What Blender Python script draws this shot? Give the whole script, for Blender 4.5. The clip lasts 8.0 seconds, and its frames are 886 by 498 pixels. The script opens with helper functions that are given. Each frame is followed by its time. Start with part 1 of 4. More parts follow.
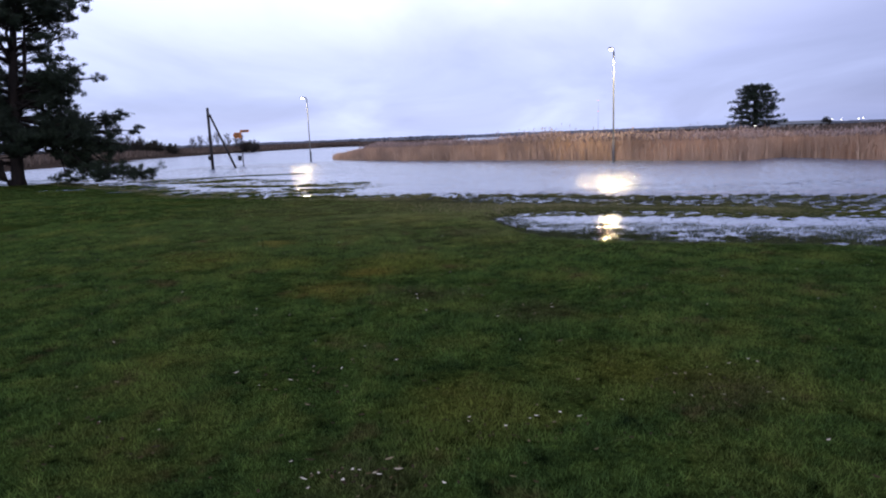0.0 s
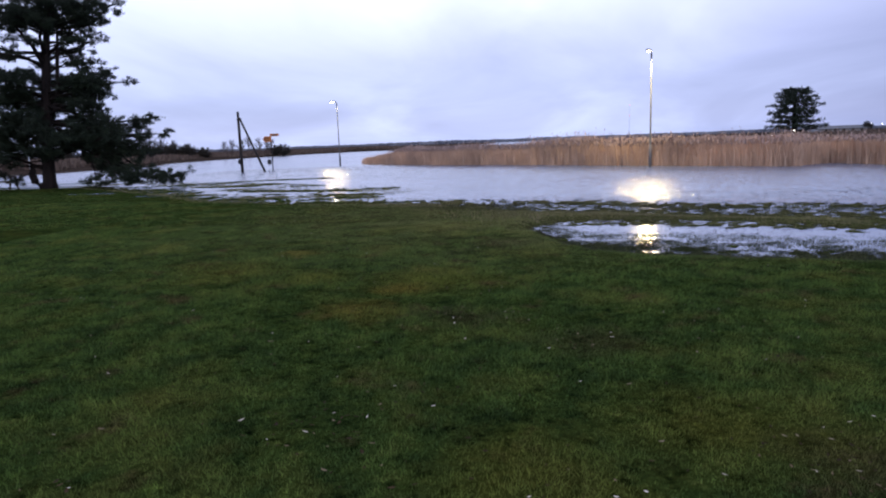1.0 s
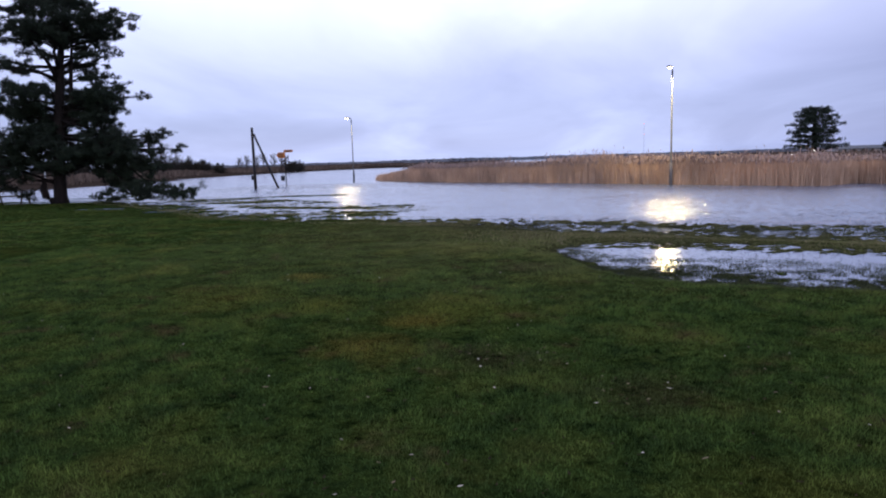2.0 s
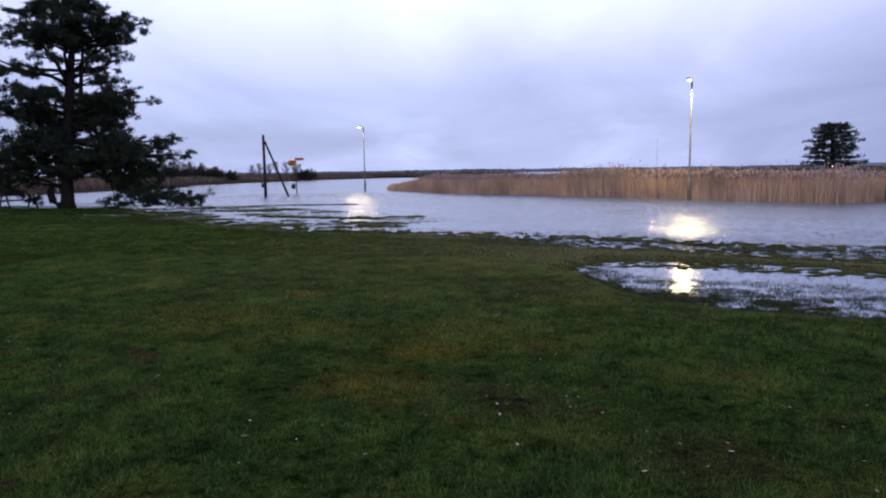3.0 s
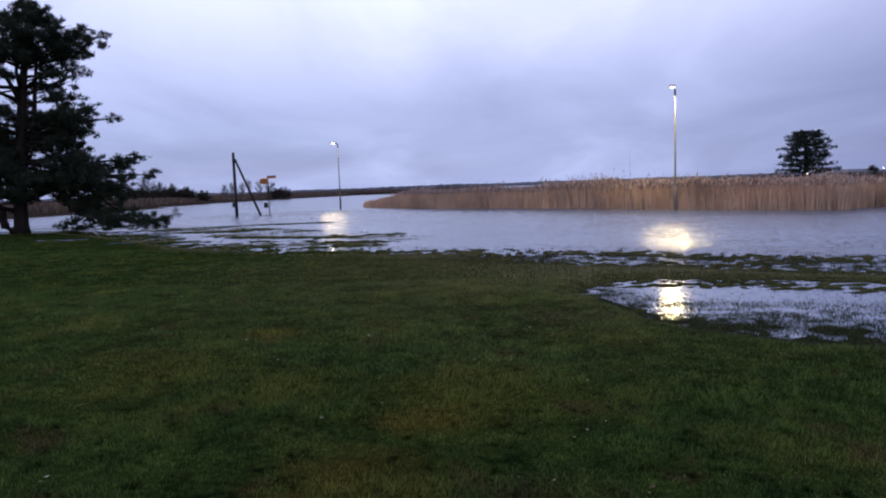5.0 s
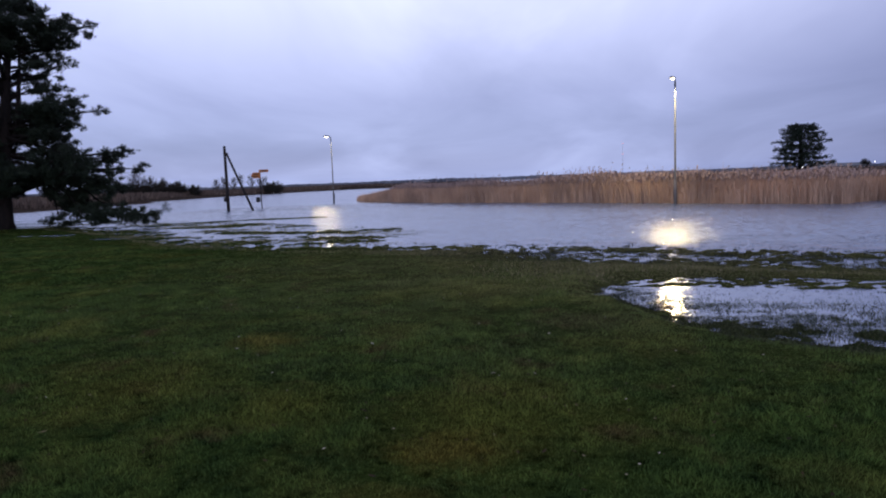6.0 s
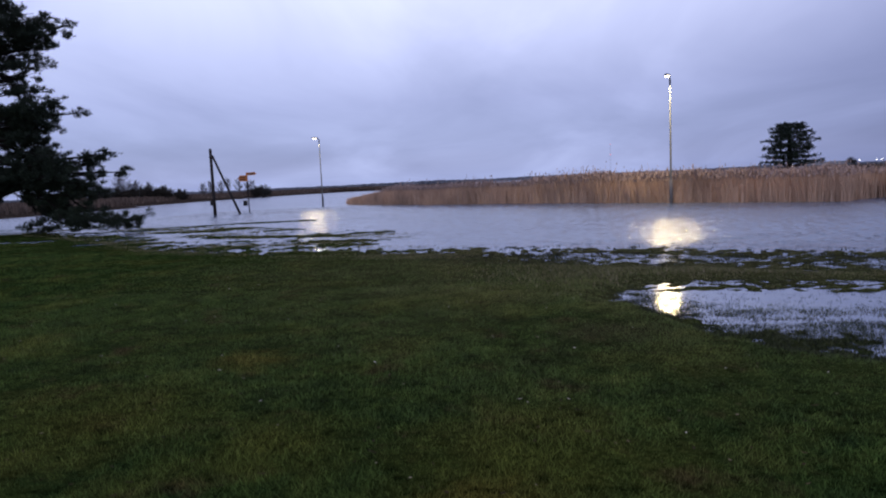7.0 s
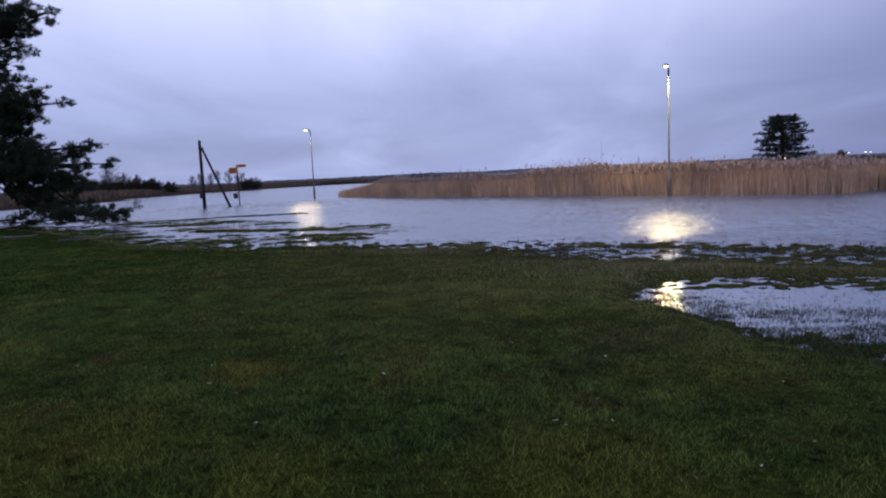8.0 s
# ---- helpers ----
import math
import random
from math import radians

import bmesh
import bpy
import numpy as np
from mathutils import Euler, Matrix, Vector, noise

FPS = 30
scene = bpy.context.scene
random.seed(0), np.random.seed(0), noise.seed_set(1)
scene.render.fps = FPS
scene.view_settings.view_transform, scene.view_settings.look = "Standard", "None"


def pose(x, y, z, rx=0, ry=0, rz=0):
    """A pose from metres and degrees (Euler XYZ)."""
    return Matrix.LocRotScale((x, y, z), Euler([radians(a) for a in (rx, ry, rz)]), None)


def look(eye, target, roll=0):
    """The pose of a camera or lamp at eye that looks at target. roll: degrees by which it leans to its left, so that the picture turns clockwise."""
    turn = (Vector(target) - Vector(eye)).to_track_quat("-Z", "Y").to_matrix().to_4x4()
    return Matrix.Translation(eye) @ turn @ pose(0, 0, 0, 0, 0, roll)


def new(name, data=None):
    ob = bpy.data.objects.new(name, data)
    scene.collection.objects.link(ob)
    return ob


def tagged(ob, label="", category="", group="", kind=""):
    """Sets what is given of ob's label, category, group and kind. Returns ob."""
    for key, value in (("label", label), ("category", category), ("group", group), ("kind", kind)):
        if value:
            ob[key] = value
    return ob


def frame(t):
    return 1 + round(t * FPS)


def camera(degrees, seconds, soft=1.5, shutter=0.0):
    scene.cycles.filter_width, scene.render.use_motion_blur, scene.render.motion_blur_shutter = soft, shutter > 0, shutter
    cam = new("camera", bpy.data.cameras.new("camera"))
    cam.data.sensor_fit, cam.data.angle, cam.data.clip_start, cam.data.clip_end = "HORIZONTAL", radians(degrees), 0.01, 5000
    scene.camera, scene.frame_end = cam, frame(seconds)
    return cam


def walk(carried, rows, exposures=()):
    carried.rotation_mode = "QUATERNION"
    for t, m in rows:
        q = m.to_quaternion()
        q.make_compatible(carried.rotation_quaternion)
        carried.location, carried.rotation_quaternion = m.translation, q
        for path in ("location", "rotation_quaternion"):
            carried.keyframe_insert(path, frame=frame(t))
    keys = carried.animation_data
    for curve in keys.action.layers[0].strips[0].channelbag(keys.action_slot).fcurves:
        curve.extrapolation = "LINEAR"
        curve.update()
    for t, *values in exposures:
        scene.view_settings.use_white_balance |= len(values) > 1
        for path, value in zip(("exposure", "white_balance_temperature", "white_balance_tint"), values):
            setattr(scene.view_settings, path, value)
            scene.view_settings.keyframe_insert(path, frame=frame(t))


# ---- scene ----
cam = camera(67.5, 8.0, soft=2.0)
PATH = [
    (0, (0.313, 0.179, 1.673), (0.178, 2.146, 1.341), -2.2),
    (0.5, (0.227, 0.593, 1.663), (0.04, 2.557, 1.334), -2.3),
    (1, (0.149, 0.977, 1.659), (-0.07, 2.939, 1.343), -2.1),
    (1.5, (0.058, 1.375, 1.645), (-0.181, 3.34, 1.359), -2.2),
    (3, (-0.147, 2.491, 1.633), (-0.435, 4.457, 1.401), -0.8),
    (3.5, (-0.202, 2.863, 1.627), (-0.482, 4.832, 1.419), -1.0),
    (4, (-0.282, 3.227, 1.616), (-0.54, 5.201, 1.427), -1.0),
    (4.5, (-0.409, 3.584, 1.59), (-0.643, 5.562, 1.409), -1.7),
    (6, (-0.757, 4.513, 1.56), (-0.955, 6.492, 1.355), -2.1),
    (6.5, (-0.89, 4.841, 1.55), (-1.07, 6.822, 1.35), -2.5),
    (7, (-1.003, 5.22, 1.514), (-1.168, 7.203, 1.314), -2.6),
    (7.5, (-1.117, 5.512, 1.502), (-1.26, 7.496, 1.289), -2.4),
    (8, (-1.233, 5.778, 1.5), (-1.372, 7.76, 1.277), -2.6),
]
walk(cam, [(t, look(eye, target, roll)) for t, eye, target, roll in PATH],
     exposures=[(0.0, 0.22, 6380, 10), (1.5, 0.13, 6360, 10), (3.0, -0.06, 6320, 11), (4.5, -0.27, 6200, 12), (6.0, -0.42, 6120, 13), (8.0, -0.50, 6080, 13)])

# ---- world, sun, lamps ----
# Overcast dusk: a weak sky texture under a thick layer of cloud, no visible sun.
world = bpy.data.worlds.new("dusk_sky")
scene.world = world
world.use_nodes = True
wn = world.node_tree
wn.nodes.clear()


def node(nt, kind, **values):
    n = nt.nodes.new(kind)
    for key, value in values.items():
        if key in n.inputs:
            n.inputs[key].default_value = value
    return n


def ramp(nt, stops):
    n = nt.nodes.new("ShaderNodeValToRGB")
    while len(n.color_ramp.elements) < len(stops):
        n.color_ramp.elements.new(0.5)
    for e, (p, c) in zip(n.color_ramp.elements, stops):
        e.position = p
        e.color = (*c, 1) if len(c) == 3 else c
    return n


sky = wn.nodes.new("ShaderNodeTexSky")
sky.sky_type = "NISHITA"
sky.sun_disc = False
sky.sun_elevation = radians(12)
sky.sun_rotation = radians(150)
tc = wn.nodes.new("ShaderNodeTexCoord")
sep = wn.nodes.new("ShaderNodeSeparateXYZ")
wn.links.new(tc.outputs["Generated"], sep.inputs[0])
# clouds: a flat layer overhead, its lumps drawn together towards the horizon
lift = wn.nodes.new("ShaderNodeMath")
lift.inputs[1].default_value = 0.16
wn.links.new(sep.outputs["Z"], lift.inputs[0])
layer = wn.nodes.new("ShaderNodeVectorMath")
layer.operation = "DIVIDE"
wn.links.new(tc.outputs["Generated"], layer.inputs[0])
wn.links.new(lift.outputs[0], layer.inputs[1])
turned = wn.nodes.new("ShaderNodeMapping")
turned.inputs["Rotation"].default_value = (0, 0, radians(35))
turned.inputs["Scale"].default_value = (1.0, 0.55, 0.0)
wn.links.new(layer.outputs[0], turned.inputs["Vector"])
cloud = node(wn, "ShaderNodeTexNoise", Scale=0.95, Detail=5.0, Roughness=0.52, Distortion=0.5)
wn.links.new(turned.outputs[0], cloud.inputs["Vector"])
grad = ramp(wn, [(0.0, (0.50, 0.58, 0.94)), (0.05, (0.45, 0.51, 0.86)), (0.12, (0.545, 0.585, 0.93)), (0.26, (1.05, 1.09, 1.44)), (1.0, (1.0, 1.04, 1.36))])
wn.links.new(sep.outputs["Z"], grad.inputs[0])
light = ramp(wn, [(0.25, (0.74, 0.75, 0.80)), (0.5, (0.96, 0.96, 0.98)), (0.75, (1.30, 1.29, 1.25))])
wn.links.new(cloud.outputs[0], light.inputs[0])
mul = wn.nodes.new("ShaderNodeMix")
mul.data_type, mul.blend_type = "RGBA", "MULTIPLY"
mul.inputs[0].default_value = 1.0
wn.links.new(grad.outputs[0], mul.inputs[6])
wn.links.new(light.outputs[0], mul.inputs[7])
dusk = ramp(wn, [(0.22, (0.88, 0.89, 0.92)), (0.42, (1.0, 1.0, 1.0)), (0.56, (1.06, 1.06, 1.05)), (0.74, (0.66, 0.67, 0.73)), (1.0, (0.56, 0.58, 0.65))])
half = wn.nodes.new("ShaderNodeMapRange")
half.inputs[1].default_value, half.inputs[2].default_value = -1.0, 1.0
wn.links.new(sep.outputs["X"], half.inputs[0])
wn.links.new(half.outputs[0], dusk.inputs[0])
east = wn.nodes.new("ShaderNodeMix")
east.data_type, east.blend_type = "RGBA", "MULTIPLY"
east.inputs[0].default_value = 1.0
wn.links.new(mul.outputs[2], east.inputs[6])
wn.links.new(dusk.outputs[0], east.inputs[7])
bg_cloud = node(wn, "ShaderNodeBackground", Strength=0.98)
bg_sky = node(wn, "ShaderNodeBackground", Strength=0.02)
wn.links.new(east.outputs[2], bg_cloud.inputs[0])
wn.links.new(sky.outputs[0], bg_sky.inputs[0])
both = wn.nodes.new("ShaderNodeAddShader")
out = wn.nodes.new("ShaderNodeOutputWorld")
wn.links.new(bg_cloud.outputs[0], both.inputs[0])
wn.links.new(bg_sky.outputs[0], both.inputs[1])
wn.links.new(both.outputs[0], out.inputs[0])

sun = new("sun", bpy.data.lights.new("sun", "SUN"))
sun.data.energy, sun.data.angle, sun.data.color = 0.15, radians(60), (0.95, 0.96, 1.0)
sun.matrix_world = look((20, -34, 10), (0, 0, 0))

LAMP_WATTS = 1500.0
LAMP_COLOUR = (1.0, 0.76, 0.35)


# ---- materials ----
def material(name, rough=0.7, metal=0.0, spec=0.3):
    m = bpy.data.materials.new(name)
    m.use_nodes = True
    b = m.node_tree.nodes["Principled BSDF"]
    b.inputs["Roughness"].default_value = rough
    b.inputs["Metallic"].default_value = metal
    b.inputs["Specular IOR Level"].default_value = spec
    return m, m.node_tree, b


def noise_of(nt, scale, detail=3.0, rough=0.55, stretch=None):
    t = nt.nodes.new("ShaderNodeTexCoord")
    n = node(nt, "ShaderNodeTexNoise", Scale=scale, Detail=detail, Roughness=rough)
    if stretch:
        mp = nt.nodes.new("ShaderNodeMapping")
        mp.inputs["Scale"].default_value = stretch
        nt.links.new(t.outputs["Object"], mp.inputs["Vector"])
        nt.links.new(mp.outputs[0], n.inputs["Vector"])
    else:
        nt.links.new(t.outputs["Object"], n.inputs["Vector"])
    return n.outputs[0]


def mixed(nt, fac, a, b, blend="MIX"):
    m = nt.nodes.new("ShaderNodeMix")
    m.data_type, m.blend_type = "RGBA", blend
    for socket, v in ((m.inputs[0], fac), (m.inputs[6], a), (m.inputs[7], b)):
        if isinstance(v, (int, float)):
            socket.default_value = v
        elif isinstance(v, tuple):
            socket.default_value = (*v, 1)
        else:
            nt.links.new(v, socket)
    return m.outputs[2]


def bumped(nt, b, height, strength=0.4, distance=0.02):
    n = node(nt, "ShaderNodeBump", Strength=strength, Distance=distance)
    nt.links.new(height, n.inputs["Height"])
    nt.links.new(n.outputs[0], b.inputs["Normal"])


def speckled(name, dark, pale, scale=6.0, rough=0.75, metal=0.0, spec=0.3, bump=0.3, stretch=None, distance=0.01):
    m, nt, b = material(name, rough, metal, spec)
    big = ramp(nt, [(0.3, dark), (0.7, pale)])
    nt.links.new(noise_of(nt, scale, 4, 0.6, stretch), big.inputs[0])
    fine = ramp(nt, [(0.3, (0.75, 0.75, 0.75)), (0.7, (1.2, 1.2, 1.2))])
    nt.links.new(noise_of(nt, scale * 9, 2, 0.6, stretch), fine.inputs[0])
    nt.links.new(mixed(nt, 1.0, big.outputs[0], fine.outputs[0], "MULTIPLY"), b.inputs["Base Color"])
    bumped(nt, b, noise_of(nt, scale * 5, 4, 0.6, stretch), bump, distance)
    return m


def along(nt, a, b, axis="Y"):
    t = nt.nodes.new("ShaderNodeTexCoord")
    xyz = nt.nodes.new("ShaderNodeSeparateXYZ")
    nt.links.new(t.outputs["Object"], xyz.inputs[0])
    r = nt.nodes.new("ShaderNodeMapRange")
    r.inputs[1].default_value, r.inputs[2].default_value = a, b
    nt.links.new(xyz.outputs[axis], r.inputs[0])
    return r.outputs[0]


def spots(nt, places):
    """A mask of ragged round patches: x, y, radius."""
    t = nt.nodes.new("ShaderNodeTexCoord")
    n = node(nt, "ShaderNodeTexNoise", Scale=2.8, Detail=6.0, Roughness=0.75)
    nt.links.new(t.outputs["Object"], n.inputs["Vector"])
    warp = nt.nodes.new("ShaderNodeVectorMath")
    warp.operation = "MULTIPLY_ADD"
    warp.inputs[1].default_value = (1.1, 1.1, 0)
    nt.links.new(n.outputs["Color"], warp.inputs[0])
    nt.links.new(t.outputs["Object"], warp.inputs[2])
    total = None
    for x, y, r in places:
        d = nt.nodes.new("ShaderNodeVectorMath")
        d.operation = "DISTANCE"
        d.inputs[1].default_value = (x + 0.55, y + 0.55, 0.05)
        nt.links.new(warp.outputs[0], d.inputs[0])
        m = nt.nodes.new("ShaderNodeMapRange")
        for i, v in enumerate((r * 1.3, r * 0.2, 0.0, 0.6)):
            m.inputs[i + 1].default_value = v
        nt.links.new(d.outputs["Value"], m.inputs[0])
        if total is None:
            total = m.outputs[0]
        else:
            a = nt.nodes.new("ShaderNodeMath")
            a.operation = "MAXIMUM"
            nt.links.new(total, a.inputs[0])
            nt.links.new(m.outputs[0], a.inputs[1])
            total = a.outputs[0]
    return total


def lawn_tint(nt):
    """Green lawn with mossy yellow and rusty patches, dull brown on the far banks. Towards the shore it is drier, and
    the brighter light on the blades there is painted in as a paler tint.
    """
    green = ramp(nt, [(0.32, (0.011, 0.021, 0.008)), (0.44, (0.037, 0.065, 0.018)), (0.58, (0.061, 0.098, 0.023)), (0.72, (0.116, 0.144, 0.038))])
    nt.links.new(noise_of(nt, 3.2, 6, 0.76), green.inputs[0])
    patch = ramp(nt, [(0.50, (0, 0, 0)), (0.69, (0.8, 0.8, 0.8))])
    nt.links.new(noise_of(nt, 0.75, 6, 0.66), patch.inputs[0])
    c = mixed(nt, patch.outputs[0], green.outputs[0], (0.115, 0.126, 0.030))
    rust = ramp(nt, [(0.58, (0, 0, 0)), (0.71, (0.8, 0.8, 0.8))])
    nt.links.new(noise_of(nt, 1.9, 5, 0.65), rust.inputs[0])
    c = mixed(nt, rust.outputs[0], c, (0.086, 0.060, 0.030))
    c = mixed(nt, spots(nt, ((-0.95, 8.45, 0.8), (-3.6, 9.2, 0.75), (-2.3, 8.7, 0.5), (-1.1, 13.5, 0.8), (0.2, 3.9, 0.5), (1.2, 4.5, 0.6))), c, (0.108, 0.110, 0.022))
    c = mixed(nt, spots(nt, ((-1.4, 7.1, 0.42), (-1.1, 8.0, 0.3), (-3.1, 10.6, 0.35))), c, (0.160, 0.118, 0.026))
    c = mixed(nt, spots(nt, ((-0.3, 3.04, 0.34), (0.74, 6.1, 0.45), (-0.3, 6.85, 0.4), (1.74, 4.1, 0.4), (0.0, 11.4, 0.5))), c, (0.050, 0.042, 0.022))
    clumps = ramp(nt, [(0.30, (0.30, 0.33, 0.34)), (0.45, (1.05, 1.05, 1.05)), (0.62, (1.1, 1.1, 1.1)), (0.74, (1.5, 1.45, 1.3))])
    nt.links.new(noise_of(nt, 8.5, 3, 0.6), clumps.inputs[0])
    c = mixed(nt, 1.0, c, clumps.outputs[0], "MULTIPLY")
    shore_fac = nt.nodes.new("ShaderNodeMath")
    shore_fac.operation = "MULTIPLY"
    dry = ramp(nt, [(0.3, (0.35, 0.35, 0.35)), (0.65, (0.95, 0.95, 0.95))])
    nt.links.new(noise_of(nt, 0.7, 5, 0.6), dry.inputs[0])
    nt.links.new(along(nt, 8.5, 17.0), shore_fac.inputs[0])
    nt.links.new(dry.outputs[0], shore_fac.inputs[1])
    shore_lift = nt.nodes.new("ShaderNodeMath")
    shore_lift.operation = "MULTIPLY"
    nt.links.new(shore_fac.outputs[0], shore_lift.inputs[0])
    nt.links.new(along(nt, -8.0, 0.0, "X"), shore_lift.inputs[1])
    # drier grass, plus the lit look of far blades put into the colour
    c = mixed(nt, shore_lift.outputs[0], c, (0.180, 0.172, 0.075))
    return mixed(nt, along(nt, 42.0, 55.0), c, (0.120, 0.092, 0.075))


def lawn_material():
    m, nt, b = material("lawn_ground", 1.0, 0, 0.0)
    # the lawn tint at 0.12 to 0.70, darker than the blades above it
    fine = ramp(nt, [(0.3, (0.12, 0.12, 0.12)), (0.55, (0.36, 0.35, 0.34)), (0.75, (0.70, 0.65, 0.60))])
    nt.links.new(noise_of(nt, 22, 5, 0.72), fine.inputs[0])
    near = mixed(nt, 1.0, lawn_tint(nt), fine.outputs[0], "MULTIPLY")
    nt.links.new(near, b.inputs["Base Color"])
    bumped(nt, b, noise_of(nt, 26, 4, 0.7), 0.7, 0.03)
    return m


def grass_material():
    m, nt, b = material("grass_blade", 0.8, 0, 0.04)
    g = nt.nodes.new("ShaderNodeNewGeometry")
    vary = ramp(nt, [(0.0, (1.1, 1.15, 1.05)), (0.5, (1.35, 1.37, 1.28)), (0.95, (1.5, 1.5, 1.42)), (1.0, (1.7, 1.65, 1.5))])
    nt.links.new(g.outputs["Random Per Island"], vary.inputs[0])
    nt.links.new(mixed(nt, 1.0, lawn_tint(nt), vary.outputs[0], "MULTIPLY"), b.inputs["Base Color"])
    return m


def island_material(name, stops, rough=0.7, spec=0.2):
    """Colour that differs from blade to blade, with a slow drift over the bed."""
    m, nt, b = material(name, rough, 0, spec)
    g = nt.nodes.new("ShaderNodeNewGeometry")
    vary = ramp(nt, stops)
    nt.links.new(g.outputs["Random Per Island"], vary.inputs[0])
    drift = ramp(nt, [(0.3, (0.72, 0.72, 0.74)), (0.7, (1.18, 1.15, 1.1))])
    nt.links.new(noise_of(nt, 0.45, 3), drift.inputs[0])
    nt.links.new(mixed(nt, 1.0, vary.outputs[0], drift.outputs[0], "MULTIPLY"), b.inputs["Base Color"])
    return m


def water_material():
    """Flood water: wind ripples on the open lake, almost still between the grass."""
    m, nt, b = material("flood_water", 0.05, 0, 0.5)
    b.inputs["IOR"].default_value = 2.0
    b.inputs["Base Color"].default_value = (0.095, 0.120, 0.180, 1)
    wind = nt.nodes.new("ShaderNodeAttribute")
    wind.attribute_name = "wind"
    gusts = ramp(nt, [(0.3, (0.6, 0.6, 0.6)), (0.7, (1, 1, 1))])
    nt.links.new(noise_of(nt, 0.12, 3, 0.5, (0.5, 1.6, 1)), gusts.inputs[0])
    amount = nt.nodes.new("ShaderNodeMath")
    amount.operation = "MULTIPLY"
    nt.links.new(wind.outputs["Fac"], amount.inputs[0])
    nt.links.new(gusts.outputs[0], amount.inputs[1])
    gloss = nt.nodes.new("ShaderNodeMapRange")
    for i, v in enumerate((0.0, 1.0, 0.11, 0.19)):
        gloss.inputs[i + 1].default_value = v
    nt.links.new(amount.outputs[0], gloss.inputs[0])
    nt.links.new(gloss.outputs[0], b.inputs["Roughness"])
    small = noise_of(nt, 5.0, 2, 0.5, (1.0, 0.8, 1))
    wide = noise_of(nt, 1.6, 2, 0.5, (0.8, 1.4, 1))
    total = nt.nodes.new("ShaderNodeMath")
    total.operation = "MULTIPLY_ADD"
    nt.links.new(wide, total.inputs[0])
    total.inputs[1].default_value = 0.9
    nt.links.new(small, total.inputs[2])
    crisp = nt.nodes.new("ShaderNodeMath")
    crisp.operation = "MULTIPLY_ADD"
    nt.links.new(noise_of(nt, 15.0, 2, 0.6, (1.0, 0.7, 1)), crisp.inputs[0])
    crisp.inputs[1].default_value = 0.62
    nt.links.new(total.outputs[0], crisp.inputs[2])
    n = node(nt, "ShaderNodeBump", Distance=0.03)
    nt.links.new(crisp.outputs[0], n.inputs["Height"])
    stir = nt.nodes.new("ShaderNodeMath")
    stir.operation = "ADD"
    stir.inputs[1].default_value = 0.23
    nt.links.new(amount.outputs[0], stir.inputs[0])
    nt.links.new(stir.outputs[0], n.inputs["Strength"])
    nt.links.new(n.outputs[0], b.inputs["Normal"])
    return m


def glowing(name, colour, strength):
    m, nt, b = material(name, 0.4)
    b.inputs["Base Color"].default_value = (*colour, 1)
    b.inputs["Emission Color"].default_value = (*colour, 1)
    b.inputs["Emission Strength"].default_value = strength
    return m


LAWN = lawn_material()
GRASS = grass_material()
TUSSOCK = island_material("tussock_grass", [(0.0, (0.060, 0.062, 0.028)), (0.4, (0.145, 0.145, 0.060)), (0.8, (0.215, 0.190, 0.092)), (1.0, (0.28, 0.235, 0.16))])
MARGIN = island_material("margin_grass", [(0.0, (0.016, 0.021, 0.012)), (0.6, (0.045, 0.056, 0.025)), (1.0, (0.095, 0.10, 0.05))], 0.8, 0.1)
SODDEN = island_material("sodden_grass", [(0.0, (0.012, 0.012, 0.009)), (0.6, (0.030, 0.030, 0.016)), (1.0, (0.060, 0.055, 0.030))], 0.9, 0.1)
WATER = water_material()
REED = island_material("dry_reed", [(0.0, (0.47, 0.31, 0.215)), (0.5, (0.515, 0.35, 0.245)), (0.85, (0.56, 0.39, 0.28)), (1.0, (0.63, 0.465, 0.345))])
PLUME = island_material("reed_plume", [(0.0, (0.27, 0.20, 0.18)), (0.6, (0.31, 0.235, 0.215)), (1.0, (0.36, 0.285, 0.265))], 0.9)
SEDGE = island_material("far_sedge", [(0.0, (0.075, 0.055, 0.046)), (0.6, (0.125, 0.095, 0.078)), (1.0, (0.17, 0.13, 0.105))], 0.9)
NEEDLE = island_material("pine_needles", [(0.0, (0.007, 0.013, 0.008)), (0.6, (0.016, 0.028, 0.016)), (1.0, (0.032, 0.048, 0.026))], 0.6, 0.25)
SHRUB = island_material("dark_shrub", [(0.0, (0.020, 0.022, 0.018)), (0.7, (0.045, 0.042, 0.034)), (1.0, (0.07, 0.06, 0.05))], 0.8)
# distance haze is painted into this pale blue-grey base colour
HAZY_WOODS = island_material("far_woods", [(0.0, (0.075, 0.085, 0.11)), (1.0, (0.12, 0.13, 0.155))], 0.9)
LEAF = island_material("fallen_leaf", [(0.0, (0.020, 0.014, 0.009)), (0.7, (0.048, 0.031, 0.016)), (0.76, (0.075, 0.052, 0.026)), (0.88, (0.17, 0.14, 0.085)), (1.0, (0.50, 0.46, 0.38))], 0.9, 0.05)
BARK = speckled("pine_bark", (0.010, 0.009, 0.009), (0.026, 0.020, 0.018), 5, 0.9, 0, 0.15, 0.9, (1, 1, 0.3), 0.03)
TWIG = speckled("bare_twig", (0.05, 0.042, 0.038), (0.10, 0.085, 0.075), 4, 0.85)
STEEL = speckled("galvanised_steel", (0.052, 0.056, 0.064), (0.078, 0.082, 0.092), 7, 0.75, 0.0, 0.2, 0.1)
TARRED = speckled("tarred_timber", (0.012, 0.010, 0.010), (0.035, 0.028, 0.026), 9, 0.75, 0, 0.3, 0.6, (1, 1, 0.15))
